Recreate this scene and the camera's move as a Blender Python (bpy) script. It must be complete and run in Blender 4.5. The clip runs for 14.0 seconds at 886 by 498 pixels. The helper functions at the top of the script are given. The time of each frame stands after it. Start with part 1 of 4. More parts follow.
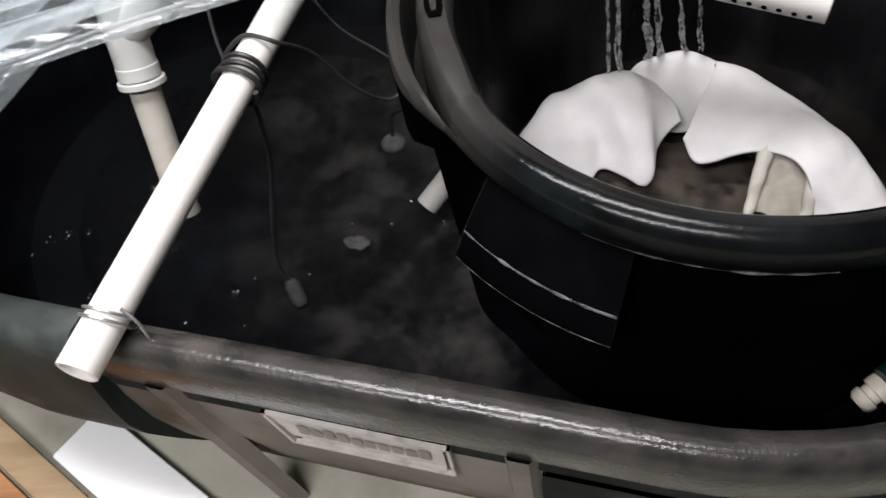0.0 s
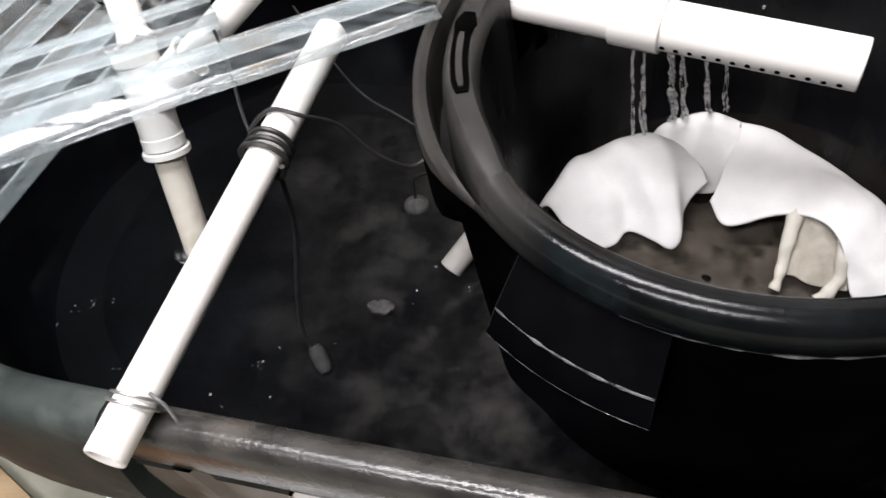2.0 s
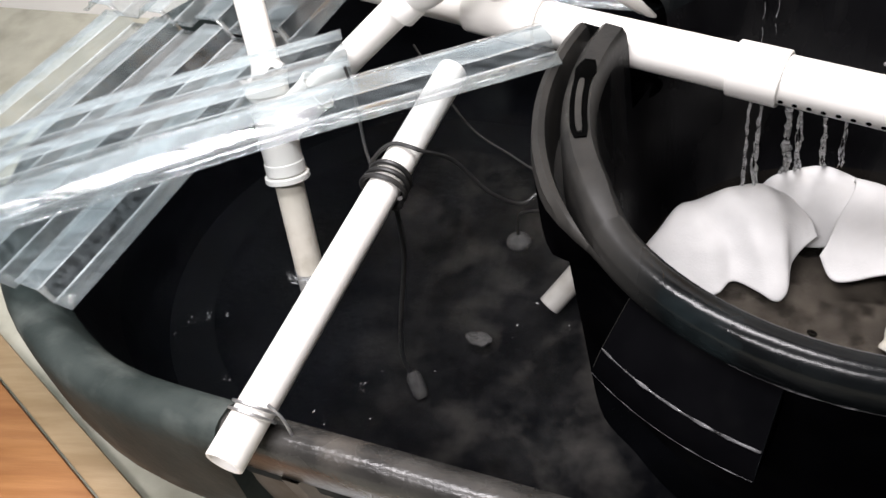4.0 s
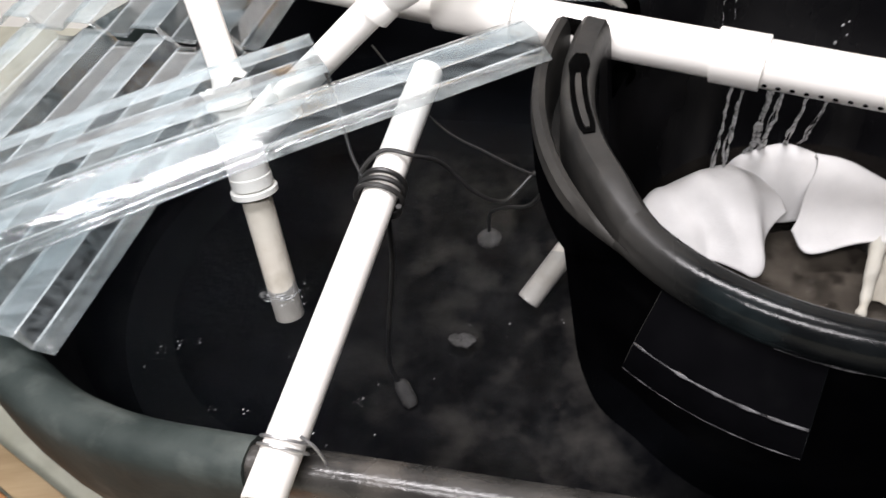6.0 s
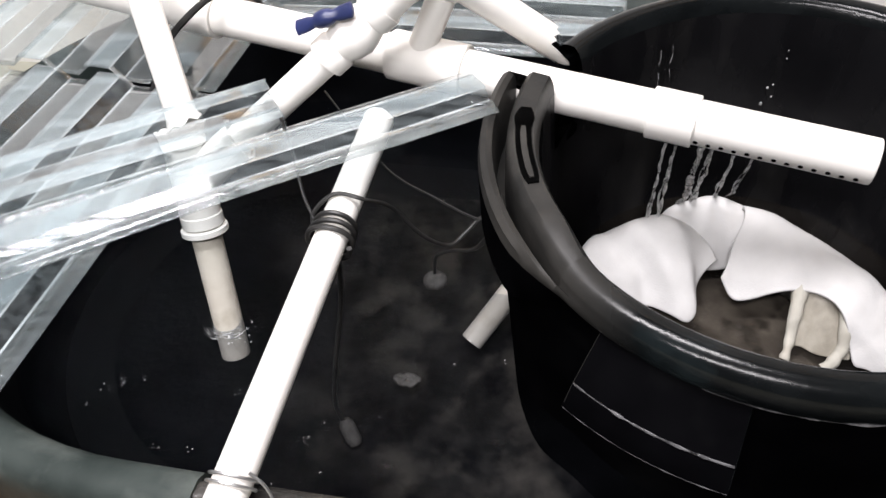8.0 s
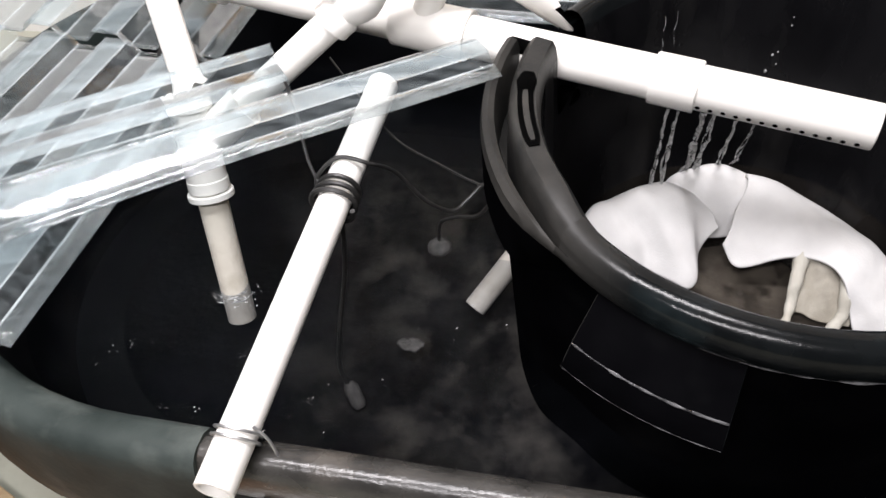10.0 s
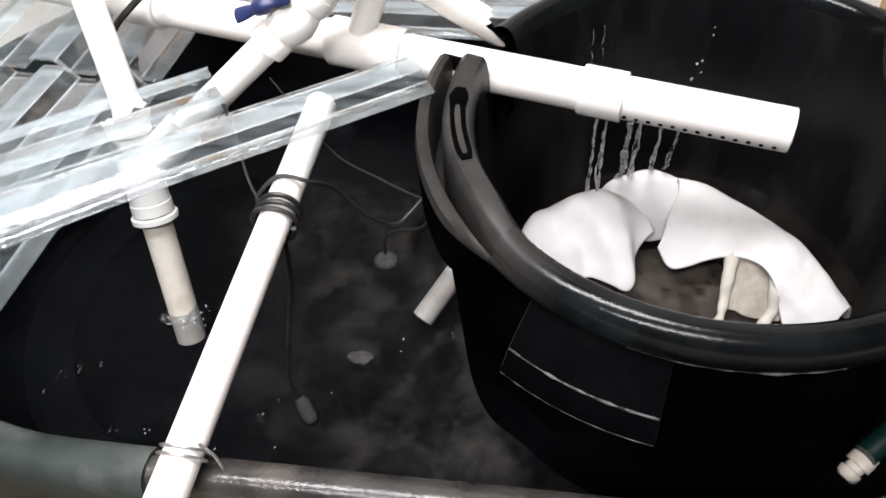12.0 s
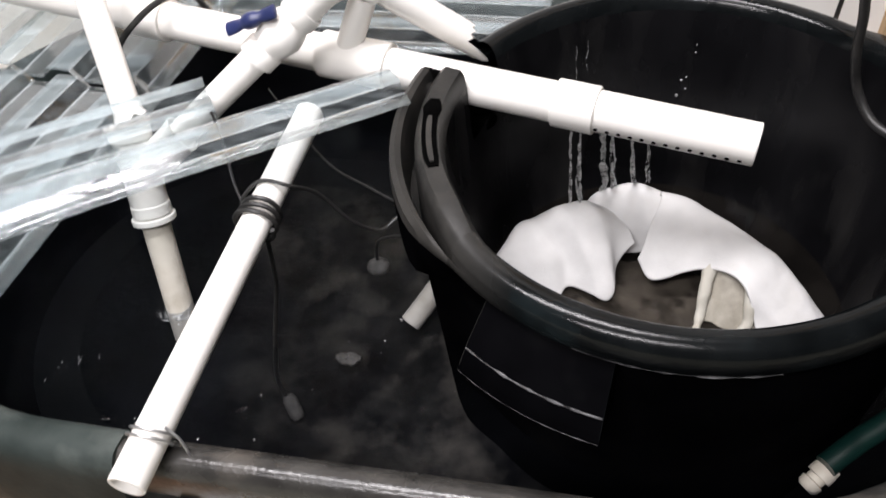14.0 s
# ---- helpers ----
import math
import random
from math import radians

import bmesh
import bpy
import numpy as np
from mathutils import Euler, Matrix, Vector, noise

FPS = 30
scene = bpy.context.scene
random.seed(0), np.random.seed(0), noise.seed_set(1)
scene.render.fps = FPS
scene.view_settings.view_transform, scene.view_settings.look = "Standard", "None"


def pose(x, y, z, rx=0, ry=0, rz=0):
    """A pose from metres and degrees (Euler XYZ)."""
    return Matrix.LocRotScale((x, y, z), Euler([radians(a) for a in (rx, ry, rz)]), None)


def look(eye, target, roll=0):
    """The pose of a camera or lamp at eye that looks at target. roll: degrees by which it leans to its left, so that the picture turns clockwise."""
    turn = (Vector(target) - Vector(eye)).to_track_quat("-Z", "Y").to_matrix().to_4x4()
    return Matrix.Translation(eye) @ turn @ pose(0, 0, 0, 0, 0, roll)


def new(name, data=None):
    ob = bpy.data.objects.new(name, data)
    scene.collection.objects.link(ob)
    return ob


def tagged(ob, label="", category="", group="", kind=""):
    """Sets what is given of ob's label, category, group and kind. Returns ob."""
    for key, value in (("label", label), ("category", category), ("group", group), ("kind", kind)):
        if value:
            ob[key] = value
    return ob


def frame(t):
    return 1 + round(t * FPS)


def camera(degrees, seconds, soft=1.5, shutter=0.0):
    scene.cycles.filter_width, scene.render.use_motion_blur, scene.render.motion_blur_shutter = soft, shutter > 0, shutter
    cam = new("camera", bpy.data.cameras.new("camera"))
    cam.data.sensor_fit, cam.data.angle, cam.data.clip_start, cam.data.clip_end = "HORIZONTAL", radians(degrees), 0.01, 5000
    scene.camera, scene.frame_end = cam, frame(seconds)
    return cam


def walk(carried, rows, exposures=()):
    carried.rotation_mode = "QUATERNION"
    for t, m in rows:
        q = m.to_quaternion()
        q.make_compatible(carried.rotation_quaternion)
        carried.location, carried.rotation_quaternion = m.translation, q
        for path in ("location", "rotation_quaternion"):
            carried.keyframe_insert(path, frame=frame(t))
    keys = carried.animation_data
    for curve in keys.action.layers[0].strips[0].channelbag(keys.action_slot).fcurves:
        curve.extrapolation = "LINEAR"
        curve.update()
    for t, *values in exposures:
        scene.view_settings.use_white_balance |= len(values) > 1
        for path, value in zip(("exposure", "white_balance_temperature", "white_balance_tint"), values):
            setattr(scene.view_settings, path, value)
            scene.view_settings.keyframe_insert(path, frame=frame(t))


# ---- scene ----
cam = camera(56.9, 14.0, shutter=0.3)
PATH = [
    (0, (0.109, 0.028, 1.143), (-0.081, 1.199, -0.467), -11.8),
    (0.5, (0.112, 0.04, 1.141), (0.009, 1.184, -0.497), -9.8),
    (1, (0.116, 0.057, 1.145), (0.013, 1.236, -0.467), -10.5),
    (1.5, (0.113, 0.064, 1.151), (-0.035, 1.283, -0.427), -12.3),
    (2, (0.098, 0.059, 1.158), (-0.118, 1.302, -0.395), -13.0),
    (2.5, (0.086, 0.055, 1.169), (-0.215, 1.344, -0.33), -14.1),
    (3, (0.083, 0.058, 1.169), (-0.251, 1.351, -0.319), -15.0),
    (3.5, (0.074, 0.054, 1.183), (-0.289, 1.353, -0.294), -14.1),
    (3.7, (0.076, 0.044, 1.182), (-0.335, 1.338, -0.287), -14.8),
    (5.8, (-0.009, 0.058, 1.195), (-0.253, 1.325, -0.333), -17.1),
    (6, (-0.035, 0.064, 1.194), (-0.17, 1.349, -0.333), -11.2),
    (6.5, (-0.055, 0.063, 1.209), (-0.081, 1.379, -0.296), -8.2),
    (7, (-0.056, 0.056, 1.221), (-0.055, 1.429, -0.234), -6.2),
    (7.5, (-0.048, 0.055, 1.216), (-0.025, 1.413, -0.252), -4.9),
    (8, (-0.04, 0.048, 1.217), (-0.023, 1.397, -0.259), -5.1),
    (8.5, (-0.035, 0.039, 1.221), (-0.039, 1.391, -0.253), -5.8),
    (8.7, (-0.031, 0.03, 1.213), (-0.034, 1.392, -0.252), -6.0),
    (11, (-0.036, 0.031, 1.216), (-0.047, 1.306, -0.325), -5.3),
    (11.5, (-0.032, 0.027, 1.219), (-0.009, 1.312, -0.313), -4.9),
    (12, (-0.013, 0.014, 1.229), (0.072, 1.338, -0.268), -4.8),
    (12.5, (0.016, -0.008, 1.244), (0.087, 1.431, -0.144), -5.5),
    (13, (0.039, -0.012, 1.252), (0.17, 1.462, -0.094), -6.0),
    (13.5, (0.05, -0.024, 1.259), (0.09, 1.419, -0.126), -8.6),
    (14, (0.061, -0.027, 1.241), (0.042, 1.338, -0.22), -6.8),
]
walk(cam, [(t, look(eye, target, roll)) for t, eye, target, roll in PATH], exposures=[(0.0, -0.3), (0.5, -0.12), (1.5, 0.05), (3.0, 0.05), (6.5, 0.0), (11.5, 0.05), (12.5, 0.2), (13.0, -0.1), (13.5, -0.2), (14.0, -0.1)])


# ---- world and light ----
world = bpy.data.worlds.new("room_air")
world.use_nodes = True
world.node_tree.nodes["Background"].inputs[0].default_value = (0.80, 0.88, 1.0, 1)
world.node_tree.nodes["Background"].inputs[1].default_value = 0.25
scene.world = world


def area_lamp(name, eye, target, sx, sy, watts, colour):
    d = bpy.data.lights.new(name, "AREA")
    d.shape, d.size, d.size_y, d.energy, d.color = "RECTANGLE", sx, sy, watts, colour
    o = new(name, d)
    o.matrix_world = look(eye, target)
    return o


area_lamp("ceiling_lamp", (-0.25, 0.55, 2.36), (-0.25, 0.55, 0), 1.2, 0.24, 60, (1.0, 0.958, 0.985))
area_lamp("ceiling_lamp", (-0.45, -0.60, 2.36), (-0.45, -0.60, 0), 1.2, 0.24, 56, (1.0, 0.958, 0.985))


# ---- materials ----
def material(name, c1, c2, scale=20.0, rough=(0.4, 0.6), bump=0.0, bump_scale=200.0, spec=0.5, dirt=None, dirt_at=(0.55, 0.75), dirt_scale=4.0,
             metal=0.0, coat=0.0, stretch=(1, 1, 1), varied=0.0, worn=None):
    m = bpy.data.materials.new(name)
    m.use_nodes = True
    t = m.node_tree
    n, l = t.nodes, t.links
    p = n["Principled BSDF"]
    co = n.new("ShaderNodeTexCoord")
    mp = n.new("ShaderNodeMapping")
    mp.inputs["Scale"].default_value = stretch
    l.new(co.outputs["Object"], mp.inputs["Vector"])

    def grain(s, detail=6.0):
        x = n.new("ShaderNodeTexNoise")
        x.inputs["Scale"].default_value, x.inputs["Detail"].default_value = s, detail
        l.new(mp.outputs[0], x.inputs["Vector"])
        return x.outputs["Fac"]

    def ramp(fac, a, b, lo=0.35, hi=0.65):
        r = n.new("ShaderNodeValToRGB")
        r.color_ramp.elements[0].position, r.color_ramp.elements[1].position = lo, hi
        r.color_ramp.elements[0].color, r.color_ramp.elements[1].color = (*a, 1), (*b, 1)
        l.new(fac, r.inputs[0])
        return r.outputs[0]

    g = grain(scale)
    colour = ramp(g, c1, c2)
    if varied:
        info, hsv = n.new("ShaderNodeObjectInfo"), n.new("ShaderNodeHueSaturation")
        mr = n.new("ShaderNodeMapRange")
        mr.inputs["To Min"].default_value, mr.inputs["To Max"].default_value = 1 - varied, 1 + varied
        l.new(info.outputs["Random"], mr.inputs["Value"])
        l.new(mr.outputs[0], hsv.inputs["Value"])
        l.new(colour, hsv.inputs["Color"])
        colour = hsv.outputs[0]
    if dirt:
        mix = n.new("ShaderNodeMix")
        mix.data_type = "RGBA"
        l.new(ramp(grain(dirt_scale, 8), (0, 0, 0), (1, 1, 1), *dirt_at), mix.inputs["Factor"])
        l.new(colour, mix.inputs[6])
        mix.inputs[7].default_value = (*dirt, 1)
        colour = mix.outputs[2]
    roughness = ramp(grain(scale * 0.6), (rough[0],) * 3, (rough[1],) * 3, 0.3, 0.7)
    if worn:
        # Handled plastic: paler and duller towards one side, with a ragged edge.
        sep, add, mr = n.new("ShaderNodeSeparateXYZ"), n.new("ShaderNodeMath"), n.new("ShaderNodeMapRange")
        l.new(co.outputs["Object"], sep.inputs[0])
        add.operation, add.inputs[2].default_value, add.inputs[1].default_value = "MULTIPLY_ADD", 0.0, worn[2]
        l.new(grain(9, 7), add.inputs[0])
        l.new(sep.outputs[0], add.inputs[2])
        mr.inputs["From Min"].default_value, mr.inputs["From Max"].default_value = worn[0], worn[1]
        l.new(add.outputs[0], mr.inputs["Value"])
        for kind_of, a, b in (("RGBA", colour, ramp(grain(scale), worn[3], worn[4])), ("FLOAT", roughness, worn[5])):
            mx = n.new("ShaderNodeMix")
            mx.data_type = kind_of
            l.new(mr.outputs[0], mx.inputs[0])
            ia, ib, io = (6, 7, 2) if kind_of == "RGBA" else (2, 3, 0)
            l.new(a, mx.inputs[ib])
            if kind_of == "RGBA":
                l.new(b, mx.inputs[ia])
            else:
                mx.inputs[ia].default_value = b
            if kind_of == "RGBA":
                colour = mx.outputs[io]
            else:
                roughness = mx.outputs[io]
    l.new(colour, p.inputs["Base Color"])
    l.new(roughness, p.inputs["Roughness"])
    p.inputs["Specular IOR Level"].default_value, p.inputs["Metallic"].default_value, p.inputs["Coat Weight"].default_value = spec, metal, coat
    if bump:
        b = n.new("ShaderNodeBump")
        b.inputs["Strength"].default_value, b.inputs["Distance"].default_value = bump, 0.002
        l.new(grain(bump_scale, 4), b.inputs["Height"])
        l.new(b.outputs[0], p.inputs["Normal"])
    return m


def clear(name, tint, gloss_rough, haze, haze_colour, haze_scale=14.0, ior=1.45, ripple=0.0, ripple_scale=20.0, stretch=(1, 1, 1), gloss=1.0):
    """See-through sheet or water: a tinted clear body, a pale share for dust, murk or painted sheen, and a gloss that
    rises at glancing angles.
    """
    m = bpy.data.materials.new(name)
    m.use_nodes = True
    t = m.node_tree
    n, l = t.nodes, t.links
    n.remove(n["Principled BSDF"])
    out = n["Material Output"]
    tr, gl, df = n.new("ShaderNodeBsdfTransparent"), n.new("ShaderNodeBsdfGlossy"), n.new("ShaderNodeBsdfDiffuse")
    tr.inputs[0].default_value, df.inputs[0].default_value = (*tint, 1), (*haze_colour, 1)
    gl.inputs["Roughness"].default_value = gloss_rough
    co, mp, no = n.new("ShaderNodeTexCoord"), n.new("ShaderNodeMapping"), n.new("ShaderNodeTexNoise")
    mp.inputs["Scale"].default_value, mp.inputs["Rotation"].default_value = stretch, (0, 0, radians(-20))
    no.inputs["Scale"].default_value, no.inputs["Detail"].default_value = haze_scale, 7
    l.new(co.outputs["Object"], mp.inputs[0])
    l.new(mp.outputs[0], no.inputs["Vector"])
    mr = n.new("ShaderNodeMapRange")
    mr.inputs["From Min"].default_value, mr.inputs["From Max"].default_value = 0.3, 0.7
    mr.inputs["To Min"].default_value, mr.inputs["To Max"].default_value = haze
    l.new(no.outputs["Fac"], mr.inputs["Value"])
    m1, m2, fr, cut = n.new("ShaderNodeMixShader"), n.new("ShaderNodeMixShader"), n.new("ShaderNodeFresnel"), n.new("ShaderNodeMath")
    cut.operation = "MULTIPLY"
    cut.inputs[1].default_value = gloss
    l.new(fr.outputs[0], cut.inputs[0])
    fr.inputs["IOR"].default_value = ior
    l.new(mr.outputs[0], m1.inputs[0])
    l.new(tr.outputs[0], m1.inputs[1])
    l.new(df.outputs[0], m1.inputs[2])
    l.new(cut.outputs[0], m2.inputs[0])
    l.new(m1.outputs[0], m2.inputs[1])
    l.new(gl.outputs[0], m2.inputs[2])
    l.new(m2.outputs[0], out.inputs["Surface"])
    if ripple:
        rn, b = n.new("ShaderNodeTexNoise"), n.new("ShaderNodeBump")
        rn.inputs["Scale"].default_value, rn.inputs["Detail"].default_value = ripple_scale, 3
        l.new(mp.outputs[0], rn.inputs["Vector"])
        l.new(rn.outputs["Fac"], b.inputs["Height"])
        b.inputs["Strength"].default_value, b.inputs["Distance"].default_value = ripple, 0.01
        l.new(b.outputs[0], gl.inputs["Normal"])
        l.new(b.outputs[0], fr.inputs["Normal"])
    return m


PVC = material("white_pvc", (0.73, 0.71, 0.67), (0.78, 0.765, 0.73), 9, (0.28, 0.42), 0.05, 300, dirt=(0.58, 0.52, 0.43), dirt_at=(0.62, 0.85), dirt_scale=7)
PVC_STAINED = material("stained_pvc", (0.60, 0.55, 0.47), (0.72, 0.68, 0.60), 16, (0.4, 0.6), 0.1, 250, dirt=(0.38, 0.33, 0.25), dirt_at=(0.5, 0.8), dirt_scale=22)
TUB_BLACK = material("black_tub_plastic", (0.0032, 0.0032, 0.0038), (0.0062, 0.0062, 0.0070), 12, (0.16, 0.34), 0.12, 160, spec=0.18, dirt=(0.021, 0.0205, 0.020), dirt_at=(0.52, 0.80), dirt_scale=7, stretch=(1.6, 1.6, 0.5))
# The teal in the dirt colour paints a sheen on the rim.
TUB_RIM = material("glossy_black_rim", (0.0020, 0.0025, 0.0028), (0.0050, 0.0060, 0.0065), 18, (0.10, 0.24), 0.12, 150, spec=0.16, dirt=(0.014, 0.021, 0.023), dirt_at=(0.58, 0.82), dirt_scale=9,
                   worn=(-0.185, -0.115, 0.14, (0.013, 0.0132, 0.0128), (0.030, 0.0287, 0.0265), 0.45))
TUB_WORN = TUB_RIM
TANK_RIM = material("tank_rim_plastic", (0.017, 0.0165, 0.0155), (0.034, 0.0325, 0.030), 30, (0.17, 0.36), 0.3, 190, spec=0.40, dirt=(0.075, 0.067, 0.058), dirt_at=(0.57, 0.80), dirt_scale=14)
TANK_OUT = material("dusty_tank_plastic", (0.16, 0.147, 0.130), (0.25, 0.232, 0.208), 6, (0.5, 0.7), 0.15, 120, dirt=(0.095, 0.078, 0.062), dirt_at=(0.50, 0.74), dirt_scale=5, spec=0.0)
TANK_END = material("greenish_tank_plastic", (0.017, 0.0225, 0.0212), (0.034, 0.042, 0.0395), 14, (0.45, 0.65), 0.25, 120, spec=0.08, dirt=(0.080, 0.090, 0.084), dirt_at=(0.55, 0.78), dirt_scale=15)
TANK_DARK = material("dark_tank_tone", (0.016, 0.0175, 0.017), (0.034, 0.0355, 0.034), 12, (0.3, 0.5), 0.2, 130, spec=0.0, dirt=(0.075, 0.072, 0.064), dirt_at=(0.56, 0.8), dirt_scale=9)
# Wet liner, with the shade inside the tank put into its colour.
TANK_IN = material("wet_shaded_liner", (0.0018, 0.0019, 0.0026), (0.0042, 0.0044, 0.0054), 9, (0.4, 0.7), 0.15, 120, spec=0.08, dirt=(0.022, 0.023, 0.022), dirt_at=(0.60, 0.84), dirt_scale=7)
SEDIMENT = material("tank_sediment", (0.0034, 0.0034, 0.0040), (0.019, 0.018, 0.0168), 30, (0.8, 0.95), 0.6, 90, spec=0.03, dirt=(0.064, 0.058, 0.050), dirt_at=(0.48, 0.72), dirt_scale=17,
                    worn=(-0.26, 0.02, 0.16, (0.0016, 0.0017, 0.0026), (0.0046, 0.0048, 0.0060), 0.9))
STONE_SILTED = material("silted_air_stone", (0.035, 0.033, 0.030), (0.075, 0.07, 0.064), 60, (0.8, 0.95), 0.6, 300)
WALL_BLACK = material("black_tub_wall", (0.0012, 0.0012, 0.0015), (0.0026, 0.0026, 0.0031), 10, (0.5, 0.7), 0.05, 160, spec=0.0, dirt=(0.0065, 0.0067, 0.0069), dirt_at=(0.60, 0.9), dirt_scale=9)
# Pale patches in the base colour paint glints on wet black edges.
WET_GLINT = material("painted_wet_glint", (0.010, 0.010, 0.011), (0.14, 0.14, 0.145), 70, (0.05, 0.12), 0.4, 200, spec=0.8)
BATTING = material("white_batting", (0.48, 0.477, 0.473), (0.56, 0.557, 0.552), 16, (0.9, 1.0), 0.18, 420, spec=0.03, dirt=(0.43, 0.42, 0.395), dirt_at=(0.62, 0.88), dirt_scale=9)
BATTING_WET = material("wet_batting", (0.20, 0.185, 0.15), (0.30, 0.28, 0.235), 12, (0.35, 0.6), 0.3, 220, spec=0.3, dirt=(0.12, 0.105, 0.08), dirt_at=(0.5, 0.8), dirt_scale=26, stretch=(1, 1, 0.35))
BATTING_CREAM = material("damp_cream_batting", (0.34, 0.328, 0.285), (0.46, 0.447, 0.40), 30, (0.5, 0.8), 0.3, 260, spec=0.2, dirt=(0.26, 0.24, 0.19), dirt_at=(0.5, 0.8), dirt_scale=30, stretch=(1, 1, 0.4))
# Near-black without gloss: paints the shade inside slots, holes and bores.
SLOT_SHADE = material("painted_slot_shade", (0.001, 0.001, 0.001), (0.002, 0.002, 0.002), 40, (0.9, 1.0), spec=0.0)
MAT = material("grey_sunken_mat", (0.050, 0.045, 0.040), (0.118, 0.108, 0.096), 26, (0.8, 0.95), 0.6, 160, spec=0.1, dirt=(0.028, 0.025, 0.022), dirt_at=(0.52, 0.66), dirt_scale=38)
BLACK_RUBBER = material("black_cable", (0.012, 0.012, 0.012), (0.022, 0.021, 0.02), 60, (0.35, 0.5))
STEEL_WIRE = material("galvanised_wire", (0.35, 0.35, 0.36), (0.5, 0.5, 0.5), 80, (0.3, 0.5), metal=0.9)
BLUE = material("blue_handle_plastic", (0.010, 0.016, 0.062), (0.018, 0.026, 0.095), 40, (0.35, 0.5))
GREEN = material("green_hose", (0.002, 0.014, 0.012), (0.004, 0.022, 0.018), 50, (0.3, 0.45))
PINE = material("pine_stud", (0.50, 0.31, 0.15), (0.66, 0.46, 0.26), 10, (0.55, 0.75), 0.25, 90, dirt=(0.36, 0.20, 0.09), dirt_at=(0.66, 0.8), dirt_scale=5, stretch=(6, 6, 0.6))
ORANGE_WOOD = material("varnished_plank", (0.22, 0.088, 0.026), (0.32, 0.145, 0.05), 8, (0.4, 0.6), 0.2, 90, dirt=(0.15, 0.055, 0.018), dirt_at=(0.6, 0.8), dirt_scale=6, stretch=(0.6, 8, 8))
PLY = material("tan_wood_strip", (0.25, 0.17, 0.088), (0.34, 0.245, 0.14), 9, (0.5, 0.7), 0.2, 110, stretch=(0.8, 6, 6))
BOARD = material("white_wall_board", (0.78, 0.77, 0.74), (0.84, 0.83, 0.81), 3, (0.6, 0.8), 0.1, 140, dirt=(0.66, 0.64, 0.58), dirt_at=(0.62, 0.9), dirt_scale=2.5)
WHITE_PANEL = material("white_foam_panel", (0.82, 0.84, 0.84), (0.88, 0.90, 0.90), 5, (0.5, 0.7), 0.1, 200, dirt=(0.62, 0.62, 0.58), dirt_at=(0.65, 0.9), dirt_scale=6)
CONCRETE = material("concrete_floor", (0.30, 0.30, 0.245), (0.42, 0.41, 0.34), 5, (0.7, 0.9), 0.4, 80, dirt=(0.22, 0.22, 0.17), dirt_at=(0.5, 0.8), dirt_scale=9)
DARK_WALL = material("dark_wall", (0.09, 0.085, 0.08), (0.13, 0.12, 0.11), 3, (0.7, 0.9), 0.2, 60)
STONE = material("grey_air_stone", (0.075, 0.07, 0.062), (0.14, 0.132, 0.12), 60, (0.8, 0.95), 0.6, 300)
CEILING = material("ceiling_paint", (0.24, 0.235, 0.22), (0.30, 0.29, 0.28), 3, (0.7, 0.9), 0.1, 90)
INK = material("embossed_grey", (0.17, 0.16, 0.15), (0.22, 0.21, 0.20), 40, (0.5, 0.6))
PALE = material("worn_emblem", (0.42, 0.40, 0.37), (0.55, 0.53, 0.50), 40, (0.5, 0.6), dirt=(0.22, 0.2, 0.18), dirt_at=(0.55, 0.75), dirt_scale=50)
SHEET = clear("clear_corrugated_plastic", (0.94, 0.96, 0.965), 0.05, (0.01, 0.07), (0.62, 0.70, 0.73), 10, 1.5, 0.04, 8, stretch=(0.8, 14, 14), gloss=0.6)
# Extra haze paints the brighter reflection of the rib tops.
RIB_SHEEN = clear("painted_rib_sheen", (0.92, 0.955, 0.965), 0.12, (0.06, 0.19), (0.64, 0.74, 0.78), 8, 1.5, 0.04, 8, stretch=(0.8, 10, 10), gloss=0.32)
# Whiter still, for bright lines painted along the rib corners.
CORNER_GLINT = clear("painted_corner_glint", (0.94, 0.97, 0.98), 0.10, (0.10, 0.28), (0.74, 0.81, 0.83), 12, 1.5, 0.02, 8, gloss=0.5)
WATER = clear("tank_water", (0.72, 0.735, 0.76), 0.015, (0.0, 0.05), (0.026, 0.029, 0.036), 7, 1.33, 0.6, 34, gloss=0.28)
MURK = clear("dark_tub_water", (0.74, 0.72, 0.69), 0.03, (0.02, 0.10), (0.06, 0.052, 0.044), 16, 1.33, 0.5, 30, gloss=0.5)
JET = clear("falling_water", (0.97, 0.98, 0.98), 0.05, (0.12, 0.70), (0.82, 0.82, 0.82), 110, 1.33, 0.8, 120)


# ---- shape helpers ----
def thing(name, at, label, category, group="", kind=""):
    return_ob = new(name)
    return_ob.matrix_world = Matrix.Translation(at)
    return_ob.empty_display_size = 0.02
    return tagged(return_ob, label, category, group, kind)


def mesh_of(name, bm, mat, smooth=40):
    bmesh.ops.recalc_face_normals(bm, faces=bm.faces)
    me = bpy.data.meshes.new(name)
    bm.to_mesh(me)
    bm.free()
    me.materials.append(mat)
    if smooth:
        for f in me.polygons:
            f.use_smooth = True
        me.set_sharp_from_angle(angle=radians(smooth))
    return me


def part(name, bm, mat, parent, label="", smooth=40):
    ob = new(name, mesh_of(name, bm, mat, smooth))
    base = parent
    shift = Vector((0, 0, 0))
    while base:
        shift += base.location
        base = base.parent
    ob.data.transform(Matrix.Translation(-shift))
    ob.parent = parent
    return tagged(ob, label)


